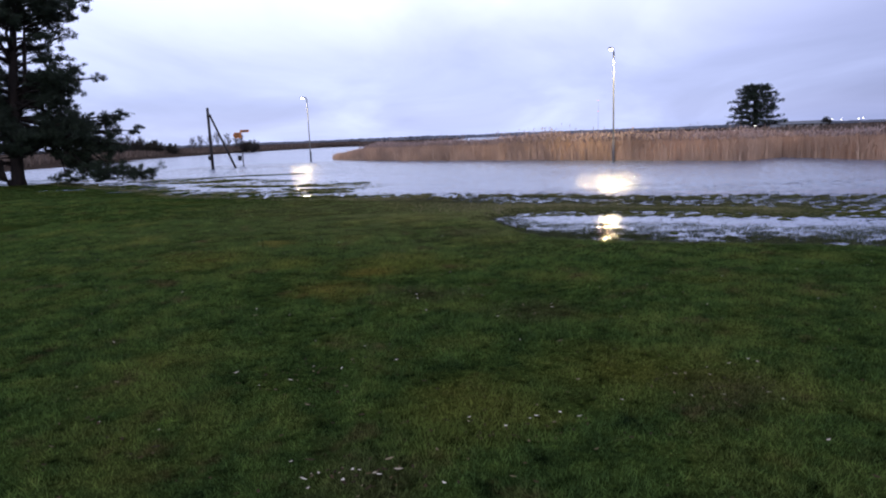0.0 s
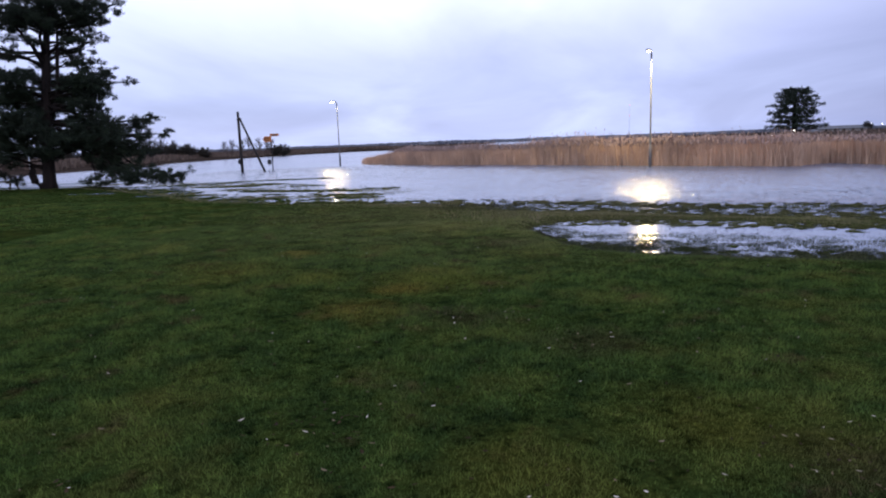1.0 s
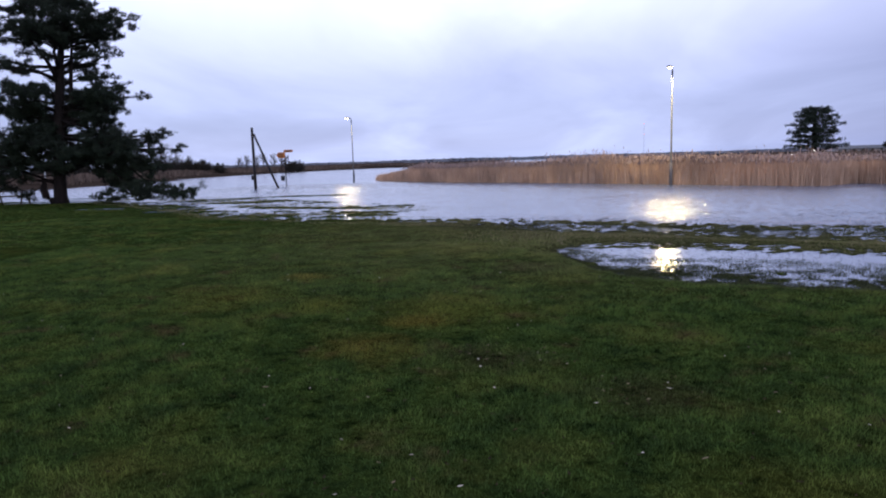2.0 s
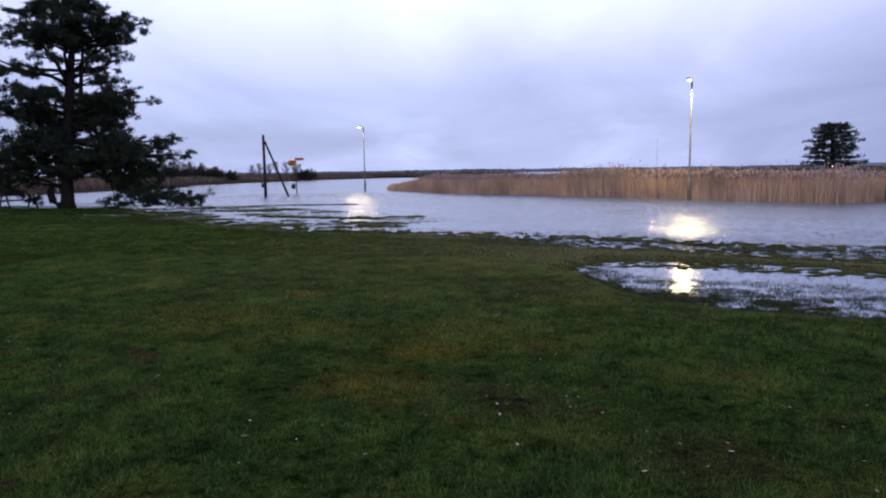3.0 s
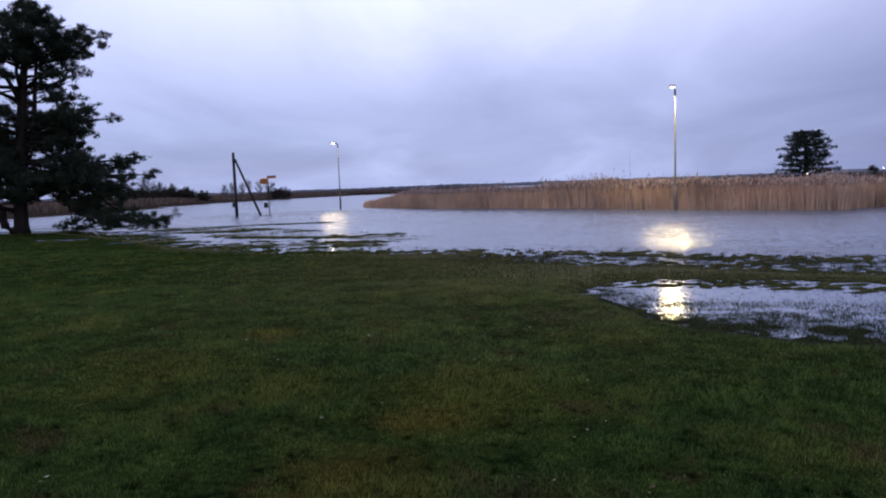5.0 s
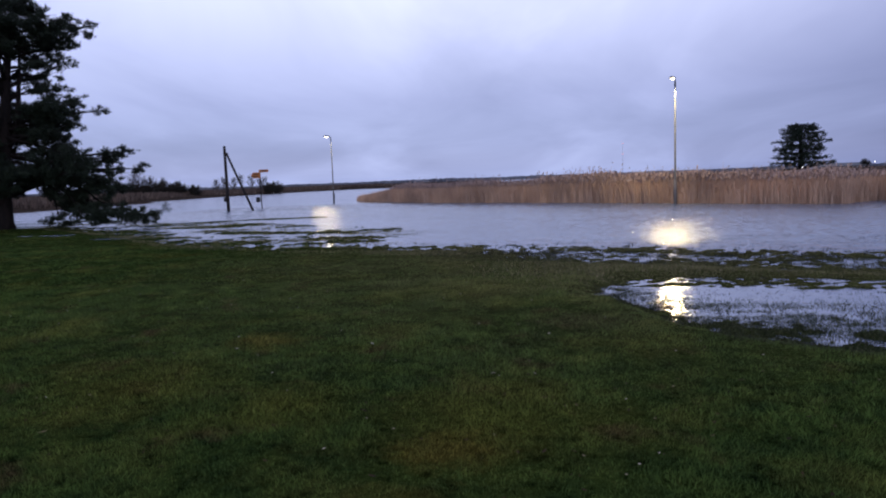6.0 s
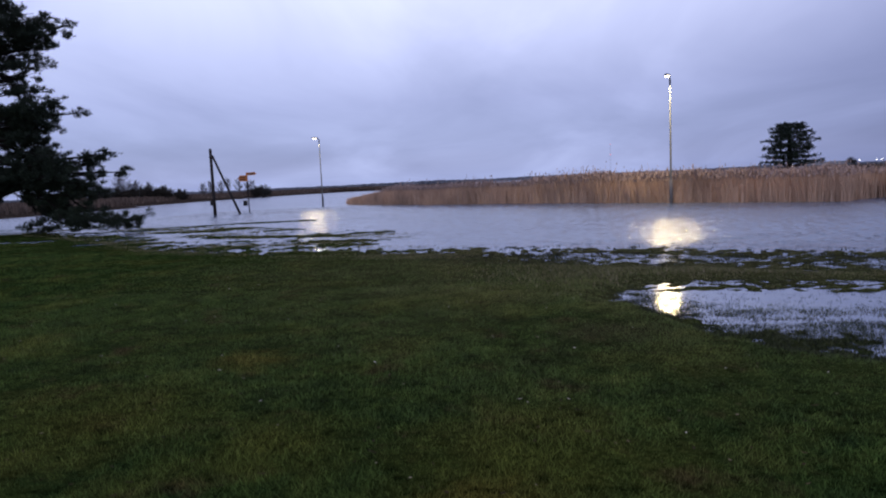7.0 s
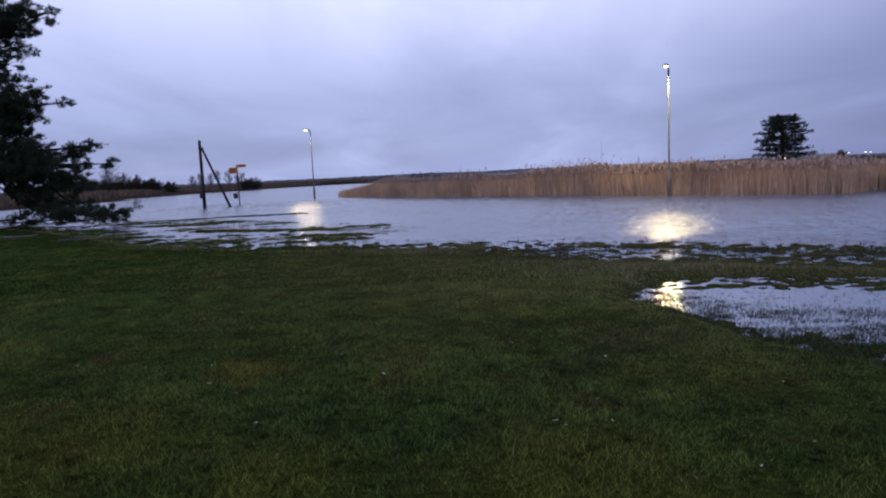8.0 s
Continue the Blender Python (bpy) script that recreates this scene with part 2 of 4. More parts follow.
OLD_WOOD = speckled("weathered_wood", (0.05, 0.04, 0.034), (0.13, 0.105, 0.085), 8, 0.8, 0, 0.25, 0.5, (0.2, 1, 1))
BLACK = speckled("black_plastic", (0.010, 0.010, 0.011), (0.022, 0.022, 0.024), 10, 0.5, 0, 0.4, 0.1)
YELLOW = speckled("yellow_sign_paint", (0.42, 0.135, 0.028), (0.52, 0.19, 0.040), 5, 0.45, 0, 0.45, 0.05)
BROWN_PAINT = speckled("sign_writing_and_shade", (0.05, 0.03, 0.02), (0.08, 0.05, 0.03), 9, 0.6)
SLEEVE = speckled("weathered_concrete", (0.13, 0.115, 0.11), (0.20, 0.18, 0.17), 6, 0.9)
PALE_POST = speckled("pale_post_paint", (0.36, 0.38, 0.40), (0.50, 0.52, 0.54), 6, 0.6)
ROOF = speckled("grey_sheet_roof", (0.05, 0.054, 0.062), (0.085, 0.09, 0.10), 0.8, 0.65, 0, 0.4, 0.2)
PLASTER = speckled("pale_house_wall", (0.30, 0.30, 0.31), (0.42, 0.42, 0.43), 0.9, 0.85)
PANE = speckled("dark_window_glass", (0.015, 0.018, 0.022), (0.03, 0.035, 0.04), 2, 0.08, 0, 0.5, 0.0)
LAMP_GLASS = glowing("lit_lamp_glass", (1.0, 0.84, 0.58), 9.0)
FAR_LIGHT = glowing("far_street_light", (1.0, 0.93, 0.80), 9.0)
RED_LIGHT = glowing("red_warning_light", (1.0, 0.25, 0.2), 1.0)


# ---- mesh helpers ----
def thing(name, x, y, z, label, category, rz=0, group="", kind=""):
    ob = new(name)
    ob.empty_display_size = 0.2
    ob.matrix_world = pose(x, y, z, 0, 0, rz)
    return tagged(ob, label, category, group, kind)


def part(name, bm, mat, parent, label="", smooth=True):
    """Links a bmesh as one mesh object under a thing or a part."""
    me = bpy.data.meshes.new(name)
    bmesh.ops.recalc_face_normals(bm, faces=bm.faces)
    bm.to_mesh(me)
    bm.free()
    me.materials.append(mat)
    if smooth:
        me.polygons.foreach_set("use_smooth", [True] * len(me.polygons))
    ob = new(name, me)
    ob.parent = parent
    return tagged(ob, label)


def sheet(name, verts, faces, mat, parent=None, smooth=False):
    me = bpy.data.meshes.new(name)
    me.from_pydata(verts, [], faces)
    me.materials.append(mat)
    if smooth:
        me.polygons.foreach_set("use_smooth", [True] * len(me.polygons))
    me.update()
    ob = new(name, me)
    ob.parent = parent
    return ob


def tube(bm, points, radii, sides=8):
    """A tapered, capped tube along points."""
    rings = []
    pts = [Vector(p) for p in points]
    for i, p in enumerate(pts):
        d = (pts[min(i + 1, len(pts) - 1)] - pts[max(i - 1, 0)]).normalized()
        u = d.orthogonal().normalized() if abs(d.z) < 0.98 else Vector((1, 0, 0))
        u = (u - d * u.dot(d)).normalized()
        w = d.cross(u)
        rings.append([bm.verts.new(p + (u * math.cos(a) + w * math.sin(a)) * radii[i]) for a in (2 * math.pi * k / sides for k in range(sides))])
    for a, b in zip(rings, rings[1:]):
        for k in range(sides):
            bm.faces.new((a[k], a[(k + 1) % sides], b[(k + 1) % sides], b[k]))
    bm.faces.new(rings[0])
    bm.faces.new(rings[-1])


def box(bm, centre, size, bevel=0.01, turn=None):
    m = Matrix.Translation(centre) @ (turn or Matrix()) @ Matrix.Diagonal((*size, 1))
    r = bmesh.ops.create_cube(bm, size=1, matrix=m)
    if bevel:
        edges = {e for v in r["verts"] for e in v.link_edges}
        bmesh.ops.bevel(bm, geom=list(edges), offset=bevel, segments=2, affect="EDGES")


def lattice(ix, iy, seed):
    h = np.sin(ix * 127.1 + iy * 311.7 + seed * 74.7) * 43758.5453
    return h - np.floor(h)


def value_noise(x, y, seed=0):
    ix, iy = np.floor(x), np.floor(y)
    fx, fy = x - ix, y - iy
    fx, fy = fx * fx * (3 - 2 * fx), fy * fy * (3 - 2 * fy)
    a = lattice(ix, iy, seed) * (1 - fx) + lattice(ix + 1, iy, seed) * fx
    b = lattice(ix, iy + 1, seed) * (1 - fx) + lattice(ix + 1, iy + 1, seed) * fx
    return 2 * (a * (1 - fy) + b * fy) - 1


def rough_noise(x, y, seed=0):
    return (value_noise(x, y, seed) + 0.5 * value_noise(2.1 * x, 2.1 * y, seed + 1) + 0.25 * value_noise(4.3 * x, 4.3 * y, seed + 2)) / 1.75


def soft(v, a, b):
    s = np.clip((v - a) / (b - a), 0, 1)
    return s * s * (3 - 2 * s)


# ---- ground: lawn, flooded meadow, lake bed and far shores in one sheet ----
def shore(x):
    """Where the lawn ends and the flooded meadow begins."""
    return np.interp(x, [-80, -35, -27, -22, -18, -13.4, -10.4, -6.5, -3, 0, 2, 4, 6, 9, 14, 30, 60],
                     [44, 37, 34.5, 33.0, 30.2, 26.0, 22.7, 20.4, 19.5, 18.7, 17.8, 16.7, 16.0, 15.2, 14.0, 10.5, 6])


def puddle_near(x):
    return np.interp(x, [0.4, 0.85, 1.27, 2.1, 3.1, 4.5, 5.3, 8, 14, 40], [13.4, 12.2, 11.6, 11.0, 10.7, 10.3, 9.9, 9.0, 7.8, 3.2])


def puddle(x, y):
    """Signed depth into the puddle that cuts into the lawn: positive inside."""
    far = np.interp(x, [0.4, 0.9, 1.4, 2.4, 4.0, 5.6, 9, 14, 40], [13.6, 13.85, 13.9, 13.9, 13.4, 12.5, 12.0, 11.4, 9.0])
    return np.minimum(np.minimum(y - puddle_near(x), far - y), (x - 0.45) * 1.5)


def mottle(x, y):
    return 0.35 * rough_noise(x * 1.0, y * 1.8, 15) + 0.32 * rough_noise(x * 2.7, y * 3.9, 16) + 0.42 * value_noise(x * 6.3, y * 7.9, 18) + 0.55 * value_noise(x * 8.7, y * 8.3, 19)


def wet(x, y):
    """How sodden the lawn is: 1 where it breaks up into tussocks and water."""
    d = shore(x) - y
    q = puddle(x, y)
    lake_side = soft(d, 2.9, 1.0) * soft(x, -3.0, 1.0)
    east = soft(x, 5.0, 7.5) * soft(d, 6.5, 3.5)
    rim = soft(-q, 1.25, 0.35) * soft(x, 0.2, 1.2) * soft(-q, -0.1, 0.05)
    return np.maximum(np.maximum(lake_side, east), rim)


def height(x, y):
    x, y = np.asarray(x, float), np.asarray(y, float)
    d = shore(x) - y
    fine = rough_noise(x * 1.3, y * 1.3, 5)
    broad = rough_noise(x * 0.22, y * 0.5, 11)
    streak = rough_noise(x * 0.16, y * 0.75, 21)
    lawn = 0.085 * (1 - np.exp(-np.maximum(d, 0) / 4.0)) + 0.006 + 0.010 * fine + 0.016 * broad * soft(d, 0, 6)
    tuss = mottle(x, y)
    # sodden parts break up into low tussocks
    w0 = wet(x, y)
    lawn = lawn * (1 - w0) + w0 * (0.001 - 0.011 * soft(d, 1.3, 0.3) + 0.048 * tuss)
    # shallows in front of the lake, with thin grassy strips left of the middle
    strips = soft(x, -1.5, -6) * soft(-d, 13, 7)
    shallow = -0.10 * soft(-d, 0, 3) - 0.5 * soft(-d, 4, 30)
    shallow = np.where(d < 0, shallow + strips * (0.07 * streak + 0.07 * rough_noise(x * 0.45, y * 1.5, 23) + 0.07 * rough_noise(x * 1.3, y * 3.4, 24) + 0.06 * tuss + 0.075 * soft(-d, 0.5, 4.0) - 0.002 + 0.4 * soft(-d, 4, 30)) + soft(-d, 2.8, 0.3) * (0.17 * np.maximum(tuss, 0) - 0.014) * 0.6, 0)
    # two long low banks that stand out of the shallows
    for pts, w, a, b in ((((-20, 33.0), (-15.5, 34.3), (-12.5, 35.4), (-8, 36.2)), 0.8, -19, -9.5), (((-11, 26.9), (-8, 26.0), (-4.5, 24.8)), 0.75, -10.8, -5.5)):
        mid = np.interp(x, [p[0] for p in pts], [p[1] for p in pts])
        bank = (0.15 + 0.12 * rough_noise(x * 0.9, y * 1.6, 27)) * np.exp(-((y - mid + 0.5 * rough_noise(x * 0.5, x * 0 + 2, 28)) / w) ** 2) * soft(x, a - 1.2, a + 0.6) * soft(x, b + 1.2, b - 0.6) - 0.11 + 0.07 * tuss
        shallow = np.where(d < 0, np.maximum(shallow, bank), shallow)
    h = np.where(d > 0, lawn, 0.006 + 0.010 * fine + shallow)
    # sodden ground settles: what stands out of the water stays low
    low = np.maximum(soft(w0, 0.1, 0.5), soft(-d, -0.5, 0.3))
    h = np.where(h > 0.012, h - low * 0.62 * (h - 0.012), h)
    q = puddle(x, y) + 0.3 * fine
    h = np.minimum(h, np.clip(-0.06 * q, -0.026, 2.0) + (0.028 + 0.012 * soft(np.abs(q), 1.0, 0.2)) * tuss + 0.03 * soft(-q, 0.0, 0.8))
    # two small sky-bright puddles by the pine
    for px, py, rx, ry in ((-18.6, 28.2, 1.2, 0.5), (-14.2, 25.6, 0.8, 0.35)):
        e = 1 - np.sqrt(((x - px) / rx) ** 2 + ((y - py) / ry) ** 2)
        h = np.minimum(h, np.where(e > -1.2, -0.05 * e + 0.03 * fine + 0.06 * tuss, 9.0))
    # low mound that the pine stands on
    h = h + 0.10 * np.exp(-(((x + 22.6) / 2.2) ** 2 + ((y - 31.4) / 1.3) ** 2))
    # far shores: west bank, north bank, and the bank behind the reed bed
    west = np.interp(y, [30, 55, 65, 100, 125, 150, 190, 205], [-60, -47, -45, -54, -58, -54, -46, -30])
    bank = np.maximum(np.maximum(soft(west - x, -1, 6) * soft(y, 40, 55), soft(y - (215 + 8 * value_noise(x * 0.02, y * 0 + 1, 3)), 0, 8) * soft(x, -14, -24)), soft(x, 28, 36) * soft(y, 74, 82))
    return h + bank * (0.75 + 0.15 * value_noise(x * 0.1, y * 0.1, 8))


def spread(a, b, step, out, growth=1.28):
    """Even steps between a and b, widening to +-out."""
    mid = list(np.arange(a, b + step / 2, step))
    lo, hi, s = [], [], step
    while (lo[-1] if lo else a) > -out or (hi[-1] if hi else b) < out:
        s *= growth
        lo.append((lo[-1] if lo else a) - s)
        hi.append((hi[-1] if hi else b) + s)
    return np.array(lo[::-1] + mid + hi)


def build_ground():
    west, east = spread(-20, -8.1, 0.14, 4000), spread(11, 12, 0.12, 4000)
    xs = np.concatenate((west[west < -8.05], np.arange(-8, 10.97, 0.06), east[east > 10.99]))
    low, high = spread(2, 7.9, 0.12, 4000), spread(20.1, 38, 0.14, 4000)
    ys = np.concatenate((low[low < 7.95], np.arange(8, 20.02, 0.06), high[high > 20.05]))
    gx, gy = np.meshgrid(xs, ys)
    v = np.column_stack((gx.ravel(), gy.ravel(), height(gx, gy).ravel()))
    n = len(xs)
    i, j = np.meshgrid(np.arange(n - 1), np.arange(len(ys) - 1))
    a = (j * n + i).ravel()
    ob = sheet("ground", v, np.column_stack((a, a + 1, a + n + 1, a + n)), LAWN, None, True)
    tagged(ob, "mossy green winter lawn running down into flooded meadow", "lawn", kind="structure")


build_ground()
def build_water():
    """One sheet of water: wind waves on the open lake, flat between the grass."""
    xs, ys = spread(-24, 17, 0.095, 4000), spread(18, 58, 0.12, 4000)
    ys = ys[ys > -80]
    gx, gy = np.meshgrid(xs, ys)
    wind = soft(gy - shore(gx), 0.6, 4) * np.where(gx < -3, 0.8 + 0.2 * soft(gy - shore(gx), 8, 13), 1)
    inside = soft(gy, 59, 54) * soft(gx, -25, -22) * soft(gx, 18, 15)
    z = np.zeros_like(gx)
    for k in range(18):
        length = 0.18 * 1.055 ** k
        a = rng.normal(-1.3, 1.1)
        kk = 2 * math.pi / length
        z += 0.038 * math.sqrt(2) / kk * np.sin(kk * (gx * math.cos(a) + gy * math.sin(a)) + rng.uniform(0, 6.28) + 1.5 * value_noise(gx * 0.3, gy * 0.3, k))
    z *= wind * inside * (1 + 1.2 * soft(gy, 33, 48)) * (0.75 + 0.35 * rough_noise(gx * 0.12, gy * 0.25, 91))
    n = len(xs)
    i, j = np.meshgrid(np.arange(n - 1), np.arange(len(ys) - 1))
    a = (j * n + i).ravel()
    ob = sheet("water", np.column_stack((gx.ravel(), gy.ravel(), z.ravel())), np.column_stack((a, a + 1, a + n + 1, a + n)), WATER, None, True)
    ob.data.attributes.new("wind", "FLOAT", "POINT").data.foreach_set("value", wind.ravel())
    tagged(ob, "grey flood water rippled by wind, mirroring the dusk sky", "water", kind="structure")


rng = np.random.default_rng(7)
build_water()


# ---- grass, tussocks, fallen leaves ----

def blades(name, x, y, tall, wide, lean, mat, label, category):
    """Single-triangle blades, one island each."""
    n = len(x)
    z = height(x, y)
    a = rng.uniform(0, 2 * math.pi, n)
    b = rng.uniform(0, 2 * math.pi, n)
    l = tall * lean * rng.uniform(0.2, 1.0, n)
    v = np.empty((n, 3, 3))
    v[:, 0] = np.column_stack((x - wide * np.cos(a), y - wide * np.sin(a), z - 0.01))
    v[:, 1] = np.column_stack((x + wide * np.cos(a), y + wide * np.sin(a), z - 0.01))
    v[:, 2] = np.column_stack((x + l * np.cos(b), y + l * np.sin(b), z + tall))
    ob = sheet(name, v.reshape(-1, 3), np.arange(3 * n).reshape(-1, 3), mat)
    return tagged(ob, label, category, kind="stuff")


def scatter(n, x0, x1, y0, y1):
    return rng.uniform(x0, x1, n), rng.uniform(y0, y1, n)


def build_grass():
    px, py = [], []
    size = []
    for n, x0, x1, y0, y1, s in ((420000, -6.5, 5.5, 1.6, 8.5, 0.85), (320000, -9.5, 8.0, 8.5, 14.5, 1.3), (170000, -16, 11, 14.5, 22.5, 2.2), (60000, -28, -8, 20, 33, 3.0)):
        x, y = scatter(n, x0, x1, y0, y1)
        z = height(x, y)
        keep = (z > 0.011 + 0.002 * wet(x, y)) | ((z > -0.02) & (rng.random(n) < 0.012))
        px.append(x[keep]), py.append(y[keep]), size.append(np.full(keep.sum(), s))
    x, y, s = np.concatenate(px), np.concatenate(py), np.concatenate(size)
    clump = 0.75 + 0.75 * rough_noise(x * 3.4, y * 3.4, 31) + 0.3 * rough_noise(x * 0.7, y * 0.7, 33)
    tall = np.clip(clump, 0.25, 1.35) * rng.uniform(0.016, 0.046, len(x)) * np.where(s > 2, 0.85, 1)
    tall *= np.clip(0.2 + height(x, y) / 0.085, 0.25, 1.0) * (1 - 0.65 * wet(x, y))
    blades("lawn_grass", x, y, tall, rng.uniform(0.0014, 0.0032, len(x)) * s, 1.4, GRASS,
           "short wet winter grass in green and moss yellow", "grass")
    # longer, paler grass on the tussocks that stand out of the water
    wide_x, wide_y = scatter(150000, -16, 13, 13.0, 36)
    strip_x, strip_y = scatter(330000, -4, 12, 11.5, 19.5)
    x, y = np.concatenate((wide_x, strip_x)), np.concatenate((wide_y, strip_y))
    z = height(x, y)
    d = shore(x) - y
    keep = (z > 0.006) & (d < 6.5) & (rng.random(len(x)) < 0.7 * np.maximum(soft(d, 1.6, 0.6), soft(x, -2.0, 2.5) * soft(d, 6.0, 2.5)))
    x, y = x[keep], y[keep]
    tall = rng.uniform(0.015, 0.075, len(x)) * (0.8 + 0.6 * np.clip(rough_noise(x * 1.5, y * 1.5, 41), -0.6, 1))
    tall *= np.clip(0.2 + height(x, y) / 0.07, 0.25, 1.0) * (1 - 0.4 * wet(x, y))
    blades("tussock_grass", x, y, tall, rng.uniform(0.004, 0.009, len(x)), 1.0, TUSSOCK,
           "ragged yellow-green tussock grass standing out of flood water", "grass")
    # dark drowned tufts along the puddle's rim and the lake's edge, thinning out over open water
    x, y = scatter(220000, -6.0, 12.0, 7.5, 21.0)
    q, d = puddle(x, y), shore(x) - y
    rim = np.maximum(y - puddle_near(x), 0)
    thick = np.where(q > -0.3, 1.6 * np.exp(-rim / 0.8) + 0.30 * np.exp(-np.maximum(q, 0) / 0.3) + 0.05, 0)
    thick = np.maximum(thick, soft(d, -1.3, 0.2) ** 2 * soft(d, 1.6, 0.6) * 0.45 * soft(x, -5.0, 0.0))
    level = height(x, y)
    thick = np.maximum(thick, np.maximum(wet(x, y) * 0.2, (q > -0.6) * 0.2) + 0.55 * soft(np.abs(level), 0.011, 0.003) * (wet(x, y) > 0.1))
    keep = (level < 0.03) & (rng.random(len(x)) < 0.45 * thick * np.clip(0.55 + 1.7 * rough_noise(x * 1.5, y * 2.2, 45), 0.03, 1.8))
    x, y = x[keep], y[keep]
    count = 5
    r = np.repeat(rng.uniform(0.006, 0.030, len(x)) * (1 + 0.5 * soft(y, 13, 18)), count)
    x, y = np.repeat(x, count) + rng.normal(0, 1, len(r)) * r, np.repeat(y, count) + rng.normal(0, 1, len(r)) * r
    tall = np.maximum(-height(x, y), 0) + 0.004 + rng.uniform(0.2, 1.0, len(x)) * r * 0.6
    blades("drowned_grass", x, y, tall, rng.uniform(0.005, 0.012, len(x)) * (1 + 0.5 * soft(y, 13, 18)), 0.8, SODDEN,
           "dark drowned grass tufts poking through the flood water", "grass")
    # thin green blades that stand in the shallow margin of the puddle and of the lake
    x, y = scatter(1050000, -2.5, 9.5, 8.0, 18.5)
    q, d = puddle(x, y), shore(x) - y
    near_rim = soft(y - puddle_near(x), 2.2, 0.1) * soft(q, -1.4, -0.4) * soft(x, 0.3, 0.9)
    lake_rim = soft(d, -0.9, 0.1) * soft(d, 2.6, 1.2) * 0.22
    ragged = np.clip(0.85 + 1.3 * rough_noise(x * 1.3, y * 2.6, 47) + 0.9 * value_noise(x * 5, y * 7, 48), 0.03, 1.8)
    keep = (rng.random(len(x)) < np.maximum(near_rim, lake_rim) * ragged) & (height(x, y) > -0.06)
    x, y = x[keep], y[keep]
    tall = np.maximum(-height(x, y), 0) + rng.uniform(0.004, 0.026, len(x))
    blades("margin_grass", x, y, tall, rng.uniform(0.004, 0.009, len(x)), 1.6, MARGIN,
           "thin green grass blades standing in the shallow margin", "grass")
    # thin drowned meadow grass over the western shallows, in streaks along the shore
    x, y = scatter(420000, -24.0, -1.5, 19.0, 37.0)
    d = shore(x) - y
    level = height(x, y)
    streak = np.clip(0.25 + 1.6 * rough_noise(x * 0.35, y * 1.5, 49) + 0.6 * value_noise(x * 2.5, y * 4, 50), 0.0, 1.5)
    keep = (d < 0.8) & (level > -0.07) & (rng.random(len(x)) < 0.5 * streak * soft(-d, 11, 5) * soft(level, -0.07, -0.01))
    x, y = x[keep], y[keep]
    tall = np.maximum(-height(x, y), 0) + rng.uniform(0.008, 0.045, len(x))
    blades("shallows_grass", x, y, tall, rng.uniform(0.006, 0.013, len(x)), 1.2, TUSSOCK,
           "streaks of olive meadow grass standing in shallow flood water", "grass")


def build_leaves():
    """Small curled leaves and pale bits on the lawn."""
    v, f = [], []
    heaps = ((-0.3, 3.04, 0.16), (0.74, 6.1, 0.28), (-0.3, 6.85, 0.25), (1.74, 4.1, 0.25), (-1.0, 4.4, 0.3), (0.3, 3.5, 0.2))
    for k in range(2400):
        if k % 9 == 0:
            hx, hy, hr = heaps[(k // 9) % len(heaps)]
            x, y = hx + rng.normal(0, hr), hy + rng.normal(0, hr * 0.7)
        else:
            x, y = rng.uniform(-7, 6.5), 2.2 + 14 * rng.random() ** 1.3
        if height(x, y) < 0.02:
            continue
        l, w, a = rng.uniform(0.007, 0.021), rng.uniform(0.003, 0.008), rng.uniform(0, 6.28)
        if k % 4 == 0:
            l, w = l * 1.5, w * 1.3
        z, curl = float(height(x, y)) + rng.uniform(0.025, 0.045), rng.uniform(0.2, 0.7)
        c, s = math.cos(a), math.sin(a)
        base = len(v)
        for u, p, q in ((-1, 0, 0.6), (-0.3, 1, 0.3), (-0.3, -1, 0.3), (0.4, 0.8, 0.2), (0.4, -0.8, 0.2), (1, 0, 0.7), (0, 0, -0.2)):
            v.append((x + c * u * l - s * p * w, y + s * u * l + c * p * w, z + curl * q * w * 1.6))
        f += [(base, base + 2, base + 6), (base, base + 6, base + 1), (base + 1, base + 6, base + 3), (base + 2, base + 4, base + 6),
              (base + 3, base + 6, base + 5), (base + 4, base + 5, base + 6)]
    tagged(sheet("fallen_leaves", v, f, LEAF), "small curled pale and brown leaves lying on the lawn", "leaves", kind="stuff")


build_grass()
build_leaves()


# ---- reeds ----
def reed_front(x):
    return np.interp(x, [-14.2, -13, -6.3, 1.5, 6.9, 12, 13.1, 14.1, 15.4, 16.3, 17.2, 20, 26, 34], [63.0, 60.2, 51.2, 44.8, 39.3, 34.0, 33.3, 34.2, 35.3, 33.2, 29.8, 27, 24, 20])


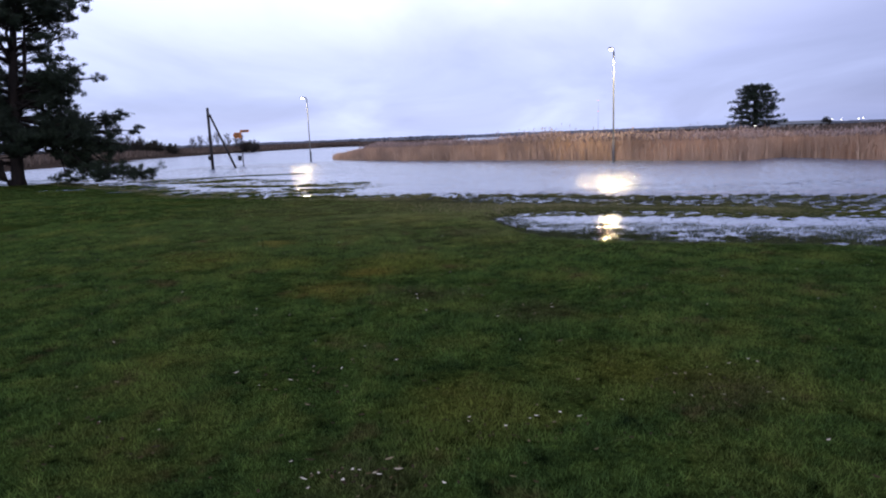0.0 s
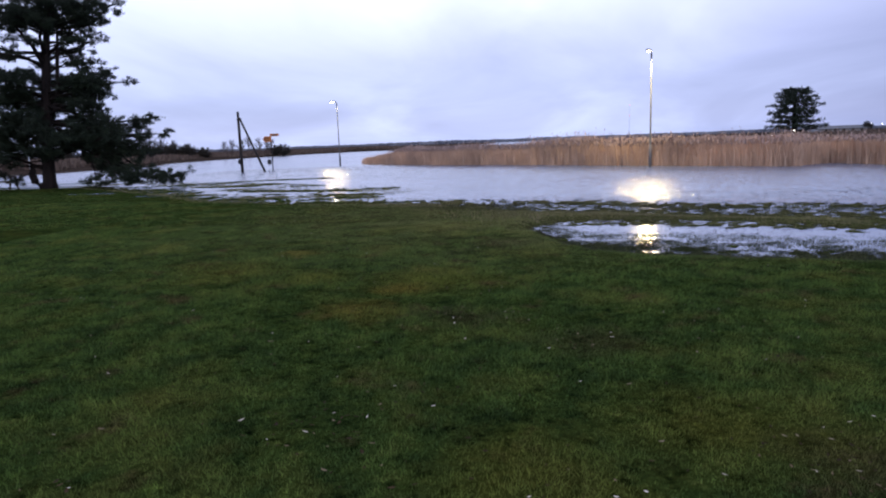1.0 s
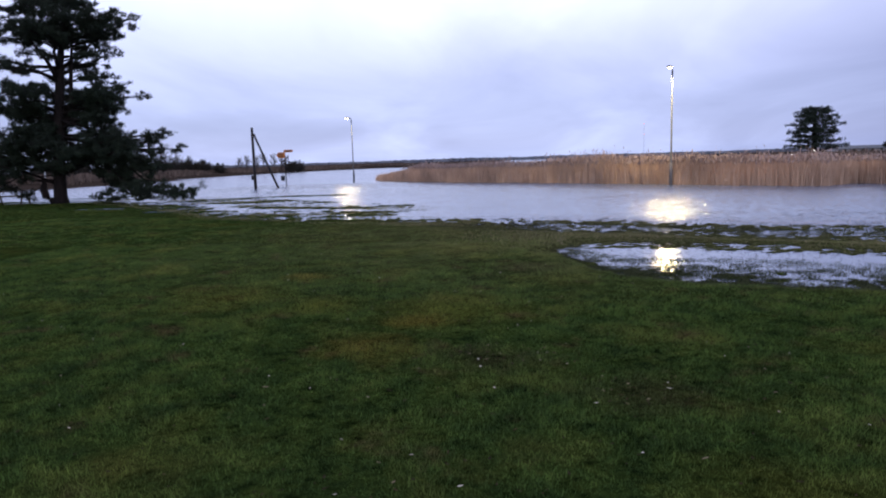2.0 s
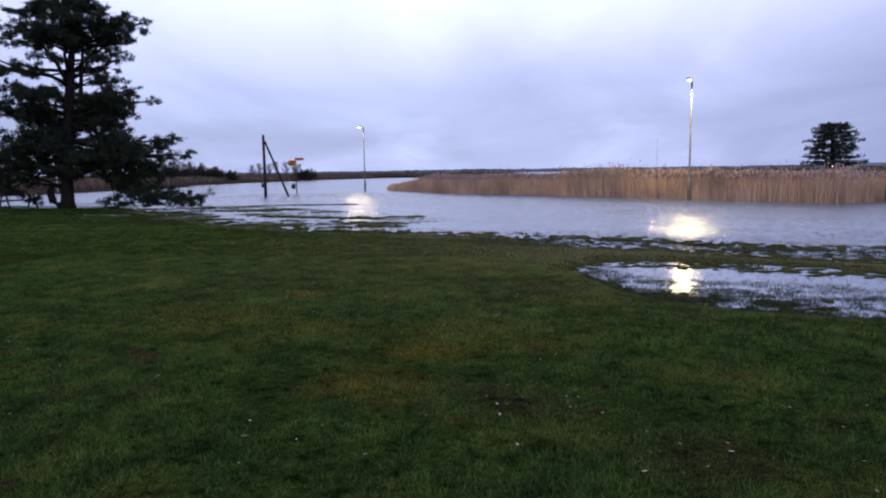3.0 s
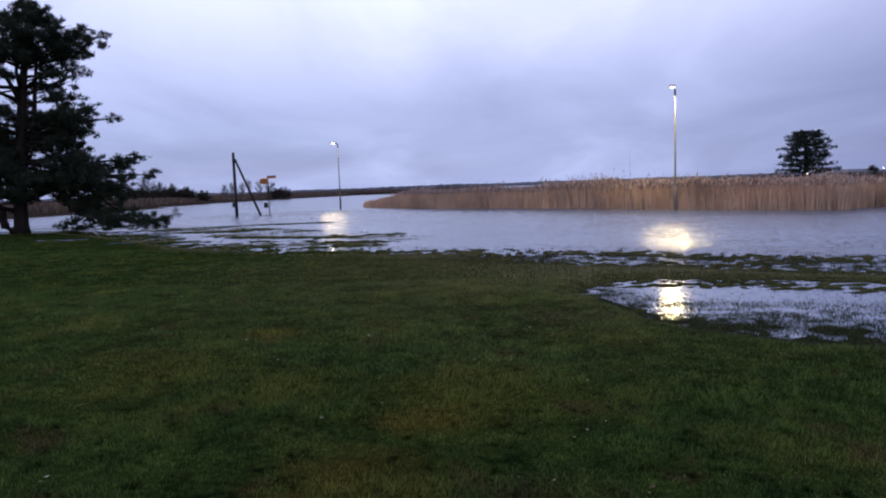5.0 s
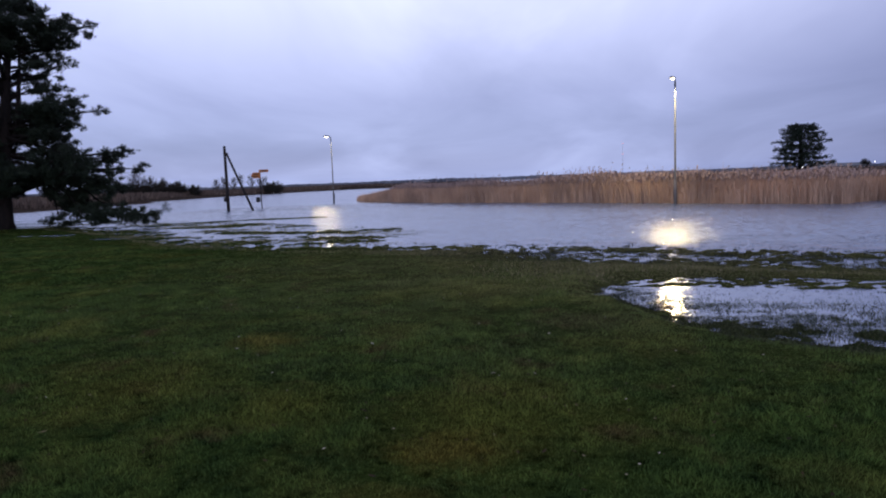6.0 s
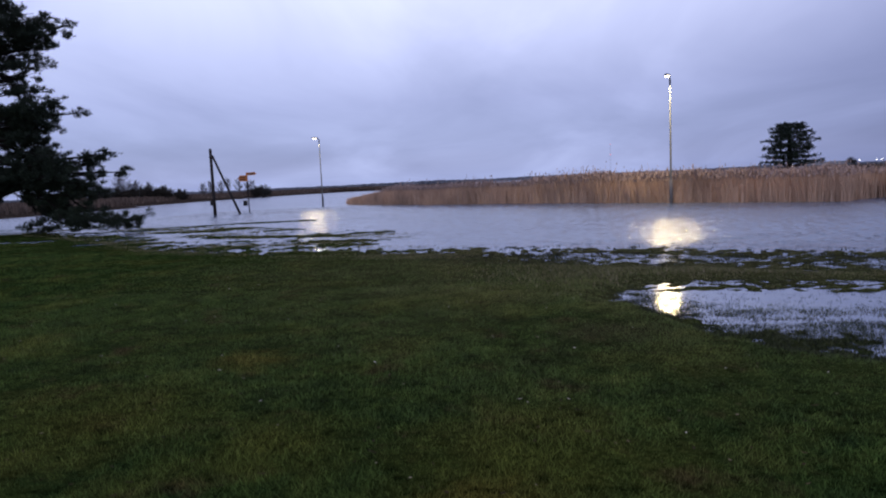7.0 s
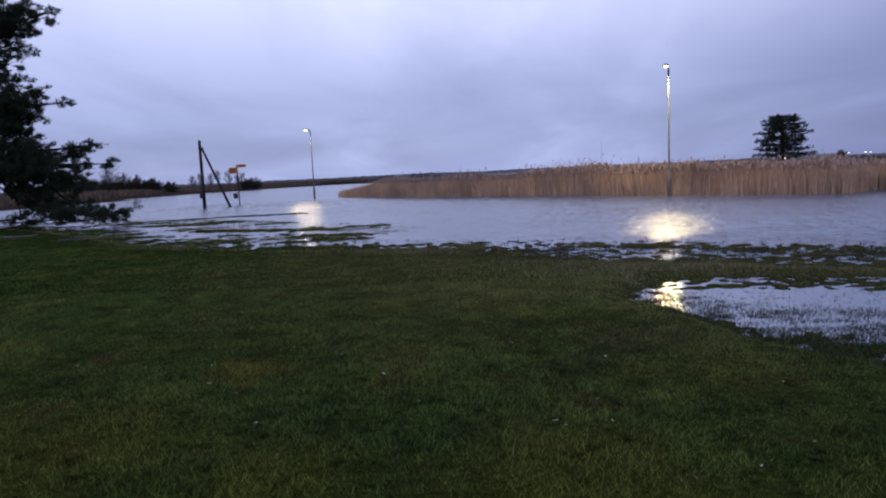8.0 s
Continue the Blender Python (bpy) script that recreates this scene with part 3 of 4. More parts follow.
def stalks(name, x, y, tall, wide, mat, label, plume=0.0, bend=0.09, z=None):
    """Reed stalks: a bent tapering blade in two pieces, and a side leaf."""
    n = len(x)
    z = np.full(n, -0.15) if z is None else z
    a = rng.normal(0.0, 0.6, n)
    b = rng.uniform(0, 2 * math.pi, n)
    l = tall * bend * rng.uniform(0.1, 1.6, n)
    ca, sa, cb, sb = np.cos(a), np.sin(a), np.cos(b), np.sin(b)
    v = np.empty((n, 8, 3))
    for k, (h, o, w) in enumerate(((0, 0, 1), (0, 0, -1), (0.55, 0.3, 1), (0.55, 0.3, -1), (1, 1, 0))):
        v[:, k] = np.column_stack((x + o * l * cb + w * wide * ca, y + o * l * sb + w * wide * sa, z + h * tall))
    s = rng.uniform(0.25, 0.7, n)
    r = rng.uniform(0.10, 0.30, n) * tall * 0.3
    c = rng.uniform(0, 2 * math.pi, n)
    for k, (h, o) in enumerate(((0.0, 0), (0.05, 0), (0.16, 1))):
        v[:, 5 + k] = np.column_stack((x + 0.3 * l * cb + o * r * np.cos(c), y + 0.3 * l * sb + o * r * np.sin(c), z + (s + h) * tall))
    base = 8 * np.arange(n)[:, None]
    f = np.concatenate([base + np.array(t) for t in ((0, 1, 3), (0, 3, 2), (2, 3, 4), (5, 6, 7))])
    ob = tagged(sheet(name, v.reshape(-1, 3), f, mat), label, "reeds", kind="stuff")
    if plume:
        keep = (rng.random(n) < plume) & (tall + z > 1.12)
        px, py, pz = (x + l * cb)[keep], (y + l * sb)[keep], (z + tall * rng.uniform(0.92, 1.03, n))[keep]
        m = len(px)
        d = rng.uniform(0, 2 * math.pi, m)
        size = rng.uniform(0.07, 0.14, m)
        w = np.empty((m, 5, 3))
        for k, (o, s2, h) in enumerate(((0, 0.12, -0.5), (0, -0.12, -0.5), (0.35, 0.20, 0.35), (0.35, -0.20, 0.3), (0.8, 0, 0.75))):
            w[:, k] = np.column_stack((px + size * (o * np.cos(d) - s2 * np.sin(d)), py + size * (o * np.sin(d) + s2 * np.cos(d)), pz + size * h))
        base = 5 * np.arange(m)[:, None]
        f = np.concatenate([base + np.array(t) for t in ((0, 1, 3), (0, 3, 2), (2, 3, 4))])
        tagged(sheet("reed_plumes", w.reshape(-1, 3), f, PLUME), "feathery brown seed heads on top of the reeds", "reeds", kind="stuff")
    return ob


def build_reeds():
    px, py = [], []
    for n, near, far, in ((90000, 0.0, 1.6), (32000, 1.2, 5.0), (17000, 4.0, 13.0)):
        x = rng.uniform(-14.4, 33, n)
        dep = rng.uniform(near, far, n)
        edge = 0.35 * rough_noise(x * 0.9, x * 0 + 3, 51) + 0.6 * rng.random(n) ** 3
        clump = rough_noise(x * 1.1, dep * 1.1, 55)
        keep = rng.random(n) < np.clip(0.85 + 0.4 * clump, 0.3, 1) * soft(x, -14.6, -12.5 + 0.3 * dep)
        px.append(x[keep]), py.append((reed_front(x) + dep + edge)[keep])
    x, y = np.concatenate(px), np.concatenate(py)
    tall = (1.35 - 0.14 * soft(x, 7, 12) + 0.16 * rough_noise(x * 0.35, y * 0.35, 61) + 0.10 * rough_noise(x * 1.3, y * 0.8, 62) - 0.15 * soft(x, 2.5, 0.5) + 0.14 * np.exp(-((x - 4.9) / 1.1) ** 2) + rng.normal(0, 0.10, len(x))) * (0.42 + 0.58 * soft(x, -14.5, -8.0)) + 0.15
    edge_near = soft(y - reed_front(x), 0.9, 0.2)
    tall *= 1 - edge_near * 0.55 * rng.random(len(x)) ** 1.5
    tall *= np.where(rng.random(len(x)) < 0.035 * np.clip(0.3 + 2.5 * rough_noise(x * 0.7, y * 0.3, 63), 0, 2), rng.uniform(1.08, 1.32, len(x)), 1.0)
    stalks("reed_bed", x, y, tall, rng.uniform(0.006, 0.013, len(x)), REED, "dense tan dry reeds standing in the flood water", 0.5, 0.15)


def build_far_sedge():
    """Brown reed belts on the far banks."""
    px, py = [], []
    for n, pts, depth in ((10000, ((-62, 56), (-48, 66), (-56, 101), (-60, 126), (-56, 151), (-47, 193)), 16), (3200, ((-60, 192), (-47, 196), (-30, 216), (-18, 220)), 14), (4000, ((30, 82), (60, 78), (110, 80)), 12)):
        pts = np.array(pts, float)
        seg = np.concatenate(([0], np.cumsum(np.hypot(*np.diff(pts, axis=0).T))))
        s = rng.uniform(0, seg[-1], n)
        out_by = rng.uniform(0, depth, n)
        x, y = np.interp(s, seg, pts[:, 0]), np.interp(s, seg, pts[:, 1])
        left = pts[0, 0] < -50
        px.append(x - (out_by if left else 0)), py.append(y + (0 if left else out_by))
    x, y = np.concatenate(px), np.concatenate(py)
    tall = 0.75 + 0.15 * rough_noise(x * 0.1, y * 0.1, 71) + rng.normal(0, 0.08, len(x))
    stalks("far_sedge", x, y, tall, rng.uniform(0.05, 0.14, len(x)), SEDGE, "dull brown sedge along the far bank", 0, 0.1, np.maximum(height(x, y), 0) - 0.05)


build_reeds()
build_far_sedge()


# ---- trees and bushes ----
def needle_tufts(centres, outward, length, width, per):
    """Bunches of needles as thin triangles fanning from each centre."""
    n = len(centres)
    d = outward[:, None, :] + rng.normal(0, 0.75, (n, per, 3))
    d /= np.linalg.norm(d, axis=2, keepdims=True)
    side = np.cross(d, rng.normal(0, 1, (n, per, 3)))
    side /= np.linalg.norm(side, axis=2, keepdims=True)
    ln = length * rng.uniform(0.6, 1.2, (n, per, 1))
    c = centres[:, None, :]
    v = np.stack((c + side * width - d * ln * 0.15, c - side * width - d * ln * 0.15, c + d * ln), axis=2)
    return v.reshape(-1, 3), np.arange(3 * n * per).reshape(-1, 3)


def pine(name, x, y, z, rz, label, trunk, tiers, boughs, tuft, density, stems=(), flat=(0.36, 0.56), open_front=(9, 9), jitter=0.35, fingers=0.0625):
    """A Scots pine: trunk, one limb to each pad of needles, and a crown of tufts.
    tiers: height, reach to +x, reach to -x, number of pads, pad radius. boughs: single pads at a place, each with its radii."""
    tree = thing(name, x, y, z, label, "tree", rz)
    bm = bmesh.new()
    tube(bm, [(p[0], p[1], p[2]) for p in trunk], [p[3] for p in trunk], 12)
    for v in bm.verts:
        v.co += Vector((v.co.x, v.co.y, 0)).normalized() * 0.03 * noise.noise(v.co * 3.1)
    part("trunk", bm, BARK, tree)
    for st in stems:
        bm = bmesh.new()
        tube(bm, [(p[0], p[1], p[2]) for p in st], [p[3] for p in st], 8)
        part("stem", bm, BARK, tree)
    heights = [p[2] for p in trunk]

    def on_trunk(h):
        return Vector((np.interp(h, heights, [p[0] for p in trunk]), np.interp(h, heights, [p[1] for p in trunk]), h))

    pads = []
    for h, right, left, count, r in tiers:
        for k in range(count):
            a = 2 * math.pi * (k + rng.uniform(-0.3, 0.3)) / count
            if open_front[0] < h < open_front[1] and math.sin(a) < -0.72:
                continue
            reach = (right if math.cos(a) > 0 else left) * abs(math.cos(a)) + 0.85 * 0.5 * (right + left) * (1 - abs(math.cos(a)))
            reach *= rng.uniform(0.82, 1.05)
            o = on_trunk(min(h, heights[-1] - 0.1))
            zz = h + rng.uniform(-jitter, jitter)
            for q, rr in ((1.0, 0.85), (0.62, 1.0)):
                pads.append((Vector((o.x + math.cos(a) * (reach - 0.6 * r) * q, o.y + math.sin(a) * (reach - 0.6 * r) * q, zz - 0.12 * (1 - q))),
                             (r * rr * rng.uniform(0.8, 1.15), r * rr * rng.uniform(0.8, 1.15), r * rr * rng.uniform(*flat)), q == 1.0, None))
    for place, radii, start in boughs:
        pads.append((Vector(place), radii, True, start))
    cs, outs = [], []
    for c, r, limb, start in pads:
        if limb:
            o = on_trunk(max(0.3, c.z - 0.25 * (c.xy.length) ** 0.9)) if start is None else Vector(start)
            bow = 0.12 * (c - o).length
            mid = o.lerp(c, 0.5) + Vector((rng.uniform(-bow, bow), rng.uniform(-bow, bow), rng.uniform(-bow, bow)))
            thick = 0.02 + 0.016 * (c - o).length
            bm = bmesh.new()
            tube(bm, [o, o.lerp(mid, 0.5) + Vector((0, 0, 0.06)), mid, c.lerp(mid, 0.4), c], [thick, thick * 0.85, thick * 0.65, thick * 0.45, 0.012], 6)
            for _ in range(3):
                e = c + Vector((rng.uniform(-1, 1) * r[0], rng.uniform(-1, 1) * r[1], rng.uniform(0, 0.6) * r[2]))
                tube(bm, [mid.lerp(c, 0.5), e], [thick * 0.4, 0.008], 5)
            part("limb", bm, BARK, tree)
        n = int(density * r[0] * r[1] * (0.5 + r[2]))
        # shoots: small bunches along twigs, so that the pad breaks up into fingers
        twigs = max(6, int(n * fingers))
        p = rng.normal(0, 1, (twigs, 3))
        p /= np.linalg.norm(p, axis=1, keepdims=True)
        p *= rng.random((twigs, 1)) ** 0.4
        tip = np.array(c) + p * np.array(r)
        pick = rng.integers(0, twigs, n)
        back = rng.random((n, 1)) ** 1.5
        pos = tip[pick] + (np.array(c) - tip[pick]) * back * 0.42 + rng.normal(0, 0.085 * tuft[0] / 0.17, (n, 3)) * np.array((1, 1, 0.7))
        o2 = (pos - np.array(c)) / np.array(r) * np.array((0.5, 0.5, 0.3)) + np.array((0, 0, 0.45))
        cs.append(pos), outs.append(o2)
    v, f = needle_tufts(np.concatenate(cs), np.concatenate(outs), *tuft)
    v[:, 2] = np.maximum(v[:, 2], 0.02)
    sheet("crown", v, f, NEEDLE, tree)
    return tree


rng = np.random.default_rng(12)
pine("pine_tree", -22.6, 31.5, 0.12, 37.5, "large spreading dark green pine on the lawn by the water",
     [(0, 0, -0.1, 0.40), (0.0, 0, 0.35, 0.30), (0.05, 0, 1.5, 0.26), (0.18, 0.05, 3.0, 0.24), (0.3, 0.1, 4.3, 0.23), (0.55, 0.05, 6.6, 0.17), (0.8, 0, 8.3, 0.10), (1.0, 0, 10.0, 0.03)],
     [(10.1, 0.7, 0.7, 4, 0.6), (9.5, 1.6, 1.9, 6, 0.85), (8.9, 3.2, 3.0, 8, 1.0), (8.3, 3.0, 3.3, 8, 0.95), (7.8, 2.7, 3.3, 7, 0.85), (7.0, 2.5, 2.9, 6, 0.55), (6.3, 2.6, 3.6, 7, 0.7), (5.4, 3.9, 3.3, 8, 1.0), (5.0, 3.0, 2.6, 7, 0.9),
      (4.7, 3.5, 2.8, 8, 1.0), (4.0, 3.3, 2.6, 8, 1.05), (3.4, 4.6, 2.4, 8, 1.1), (2.7, 4.9, 3.0, 9, 1.1), (2.0, 3.7, 3.1, 7, 1.0)],
     [((2.0, -1.6, 0.30), (0.9, 0.8, 0.42), (1.7, -0.6, 1.5)), ((2.6, -0.9, 1.1), (0.9, 0.9, 0.6), (1.6, 0, 2.2)), ((3.1, -2.0, 0.42), (0.95, 0.9, 0.55), (2.2, -0.6, 1.9)), ((3.7, -1.4, 1.0), (0.9, 0.8, 0.55), (2.4, -0.3, 2.0)),
      ((4.2, -2.5, 0.32), (1.0, 0.85, 0.52), (3.0, -1.2, 1.2)), ((4.9, -2.7, 0.30), (0.95, 0.7, 0.46), (3.6, -2.0, 0.6)), ((5.6, -2.7, 0.30), (0.8, 0.55, 0.38), (4.3, -2.4, 0.4)),
      ((6.1, -2.7, 0.58), (0.25, 0.25, 0.24), (5.1, -2.6, 0.35)), ((2.9, 0.4, 0.7), (1.0, 0.8, 0.6), (1.6, 0, 1.8)), ((4.0, -0.6, 0.38), (1.0, 0.8, 0.45), (2.6, 0, 1.4)), ((3.0, -1.2, 1.7), (1.0, 0.9, 0.55), (0.3, 0, 3.0)),
      ((4.1, -1.0, 1.6), (0.9, 0.8, 0.45), (0.4, 0, 3.2)), ((2.2, -1.0, 2.2), (1.0, 0.9, 0.5), (0.3, 0, 3.2)),
      ((-1.4, 0.6, 0.5), (0.6, 0.6, 0.35), (-0.5, 0.3, 1.1)), ((-2.4, 0.6, 0.9), (0.8, 0.7, 0.5), (-0.3, 0.2, 1.9)), ((5.5, 0.2, 2.55), (0.7, 0.6, 0.28), None),
      ((5.0, 0, 3.35), (0.6, 0.6, 0.25), None), ((3.1, -0.4, 1.6), (1.0, 0.8, 0.6), (0.3, 0, 3.0)), ((-2.0, 0.2, 1.9), (1.1, 0.9, 0.5), None), ((1.2, -0.8, 2.4), (0.9, 0.8, 0.6), None),
      ((-0.8, -0.7, 3.3), (1.1, 0.9, 0.7), None), ((2.2, -0.2, 6.7), (0.8, 0.7, 0.55), None), ((1.8, -0.4, 6.15), (0.8, 0.7, 0.45), None), ((2.5, 0.2, 7.5), (0.65, 0.6, 0.4), None), ((1.9, 0.5, 7.2), (0.5, 0.5, 0.3), None), ((-2.5, 0.1, 6.5), (0.7, 0.6, 0.3), None), ((-3.2, 0.2, 7.2), (0.6, 0.5, 0.3), None), ((-1.5, 0.5, 6.7), (0.45, 0.4, 0.2), None), ((-1.2, -0.4, 2.5), (1.1, 0.9, 0.6), None), ((4.0, 0.1, 5.2), (0.6, 0.5, 0.25), None), ((3.9, 0, 9.1), (0.5, 0.5, 0.25), None), ((-2.3, -0.3, 2.7), (1.0, 0.8, 0.6), None), ((-2.6, 0.3, 3.4), (0.9, 0.8, 0.5), None), ((-1.6, -0.5, 1.7), (1.0, 0.8, 0.5), None),
      ((-3.0, 0, 2.2), (0.9, 0.8, 0.45), None), ((-1.6, 0.3, 4.3), (1.0, 0.9, 0.6), None), ((-2.4, 0, 4.9), (0.9, 0.8, 0.5), None), ((1.9, 0.6, 3.3), (1.1, 0.9, 0.6), None), ((2.0, 0.6, 5.0), (1.0, 0.9, 0.5), None), ((2.3, 0.2, 1.9), (1.0, 0.9, 0.6), (0.3, 0, 3.0)), ((3.7, 0.1, 1.9), (0.9, 0.8, 0.5), (0.4, 0, 3.2)), ((1.8, 0.1, 1.3), (0.7, 0.7, 0.5), (0.2, 0, 2.4)),
      ((4.6, -0.2, 1.6), (0.6, 0.6, 0.35), (2.4, 0, 2.4)), ((-2.2, -0.3, 1.4), (1.0, 0.9, 0.6), None), ((-3.2, 0, 1.6), (1.0, 0.9, 0.6), None), ((-1.4, -0.2, 1.4), (0.6, 0.6, 0.45), None), ((-3.6, 0.1, 2.4), (0.9, 0.8, 0.5), None),
      ((4.3, -1.2, 2.2), (0.7, 0.6, 0.4), (2.2, -0.5, 2.8)), ((3.4, -2.2, 0.5), (1.0, 0.8, 0.55), (2.4, -1.0, 1.5)), ((5.2, -2.5, 0.36), (0.85, 0.6, 0.42), (4.0, -2.2, 0.5)),
      ((3.0, -1.0, 2.4), (1.0, 0.9, 0.7), (0.6, 0, 3.2)), ((3.3, -1.3, 1.9), (0.9, 0.8, 0.6), (1.4, -0.4, 2.6)), ((2.4, -1.3, 1.3), (0.9, 0.8, 0.6), (1.2, -0.4, 2.2)), ((3.6, -1.5, 1.4), (0.8, 0.7, 0.5), (2.2, -0.5, 2.2)), ((4.4, -1.8, 0.8), (0.7, 0.6, 0.45), (3.0, -1.0, 1.6)), ((4.7, 0.1, 2.45), (0.55, 0.5, 0.28), None)],
     (0.15, 0.0115, 10), 360,
     stems=([(-0.05, 0, 0.05, 0.20), (-0.36, 0, 0.14, 0.20), (-0.60, 0, 0.36, 0.18), (-0.68, 0, 0.72, 0.16), (-0.62, 0, 1.08, 0.11)], [(0.1, 0.05, 1.2, 0.13), (-0.25, 0.05, 1.8, 0.11), (-0.45, 0.1, 2.5, 0.08)],
            [(0.4, 0.1, 3.6, 0.13), (0.8, 0.05, 4.4, 0.11), (0.95, 0, 6.0, 0.09), (1.15, 0, 7.8, 0.05)],
            [(0.35, -0.05, 6.0, 0.10), (0.0, -0.2, 6.8, 0.085), (-0.5, -0.35, 7.5, 0.06), (-0.9, -0.4, 8.2, 0.03)], [(0.45, -0.05, 6.4, 0.09), (0.35, -0.25, 7.2, 0.07), (0.65, -0.3, 8.2, 0.03)],
            [(0.5, 0, 6.3, 0.08), (1.2, -0.15, 7.0, 0.06), (1.9, -0.25, 7.6, 0.03)], [(0.35, 0, 5.9, 0.08), (-0.4, -0.1, 6.25, 0.07), (-1.2, -0.2, 6.2, 0.05), (-2.2, -0.2, 6.45, 0.03)],
            [(0.3, -0.05, 4.0, 0.08), (1.2, -0.5, 3.7, 0.06), (2.6, -0.7, 3.2, 0.03)]), open_front=(3.1, 6.9), fingers=0.055, flat=(0.36, 0.54))

pine("pine_tree", 39.1, 100.0, 0.75, 20, "lone dark pine with a broad rounded crown behind the reeds",
     [(0, 0, -0.2, 0.45), (0.1, 0, 1.9, 0.32), (0, 0, 4.2, 0.2), (0, 0, 6.6, 0.06)],
     [(6.4, 2.5, 2.0, 7, 0.85), (5.9, 2.9, 2.8, 8, 0.85), (5.4, 3.0, 3.2, 8, 0.85), (4.9, 3.0, 2.6, 8, 0.85), (4.35, 3.9, 3.4, 8, 0.85), (3.8, 3.1, 2.9, 8, 0.85), (3.3, 3.7, 3.9, 9, 0.9), (2.7, 3.1, 3.2, 8, 0.9), (2.1, 3.6, 3.8, 9, 0.9), (1.4, 4.6, 4.0, 9, 0.9)],
     [], (0.26, 0.024, 10), 78, flat=(0.18, 0.28), fingers=0.05, jitter=0.12)


def bush(x, y, r, tall, label, name="bush", n=900):
    """A dense shrub: stems from one root and an uneven mass of twigs and leaves."""
    b = thing(name, x, y, float(height(x, y)) - 0.05, label, "bush", rng.uniform(0, 360))
    bm = bmesh.new()
    tips = []
    for k in range(9):
        a = 6.28 * k / 9 + rng.uniform(-0.3, 0.3)
        q = rng.uniform(0.15, 0.85)
        e = Vector((math.cos(a) * r * q, math.sin(a) * r * q, tall * (0.98 - 0.5 * q * q) * rng.uniform(0.6, 1.05)))
        tube(bm, [(0.1 * math.cos(a), 0.1 * math.sin(a), 0), e * 0.5 + Vector((0, 0, 0.1)), e], [0.06, 0.04, 0.015], 5)
        tips.append(e)
    part("stem", bm, TWIG, b)
    t = np.array([tips[i] for i in rng.integers(0, len(tips), n)])
    pos = t * rng.uniform(0.3, 1.0, (n, 1)) + rng.normal(0, 0.13 * r, (n, 3)) * np.array((1, 1, 0.5))
    pos[:, 2] = np.clip(pos[:, 2], 0.15, tall * 1.05)
    v, f = needle_tufts(pos, np.tile((0, 0, 0.4), (n, 1)), 0.30, 0.035, 6)
    sheet("foliage", v, f, SHRUB, b)
    return b


def bare_tree(x, y, tall, label):
    """A small leafless tree: forking twigs in three orders."""
    tr = thing("bare_tree", x, y, float(height(x, y)) - 0.05, label, "tree", rng.uniform(0, 360))
    trunk, twigs = bmesh.new(), bmesh.new()
    tube(trunk, [(0, 0, 0), (0.05, 0, tall * 0.3), (0.0, 0.08, tall * 0.65), (0.06, 0, tall)], [0.08, 0.06, 0.03, 0.008], 7)
    for k in range(40):
        h = tall * rng.uniform(0.2, 0.92)
        a, l = rng.uniform(0, 6.28), (tall - h * 0.7) * rng.uniform(0.35, 0.6)
        o = Vector((0.03, 0.03, h))
        e = o + Vector((math.cos(a) * l * 0.85, math.sin(a) * l * 0.85, l * 0.75))
        tube(twigs, [o, o.lerp(e, 0.5) + Vector((math.cos(a) * 0.08, math.sin(a) * 0.08, -0.05)), e], [0.034, 0.022, 0.010], 4)
        for _ in range(5):
            s = o.lerp(e, rng.uniform(0.35, 0.95))
            q = s + Vector((rng.uniform(-0.4, 0.4), rng.uniform(-0.4, 0.4), rng.uniform(0.2, 0.6)))
            tube(twigs, [s, q], [0.016, 0.008], 3)
    part("trunk", trunk, TWIG, tr)
    part("crown", twigs, TWIG, tr)


for bx, by, br, bh in ((-72, 113, 2.6, 2.3), (-69.5, 116, 2.4, 2.0), (-67.0, 120, 3.0, 2.6), (-64.8, 122, 2.2, 2.2), (-62.6, 125, 2.4, 2.3), (-60.6, 127, 1.8, 1.7), (-76, 108, 3.0, 2.6), (-80, 104, 3.2, 3.0),
                       (-86, 97, 3.0, 3.4), (-92, 92, 3.4, 3.6)):
    bush(bx, by, br, bh * 1.25, "dark leafy shrub on the brown far bank")
for k in range(16):
    u = rng.uniform(0, 1)
    bush(-60.0 - 24 * u + rng.normal(0, 0.6), 128.0 - 27 * u + rng.uniform(0, 5), rng.uniform(1.3, 2.6), rng.uniform(1.3, 2.6), "low dark brushwood in a thicket on the far bank", n=500)
for bx, by, br, bh in ((-52.6, 150, 2.3, 3.3), (-54.6, 151, 2.0, 2.9)):
    bush(bx, by, br, bh, "rounded dark shrub by the far shoreline")
for bx, by, bh in ((-60.8, 150, 4.0), (-62.8, 151, 3.2), (-58.6, 151, 3.6), (-64.6, 150, 3.4), (-57.0, 152, 3.0), (-66.0, 149, 2.8), (-55.6, 151, 3.6), (-67.6, 120, 5.4), (-69.2, 121, 4.2), (-98, 84, 6.0), (-66.2, 122, 3.6), (-71.5, 117, 3.4), (-65.0, 124, 3.0)):
    bare_tree(bx, by, bh, "thin leafless tree on the far bank")


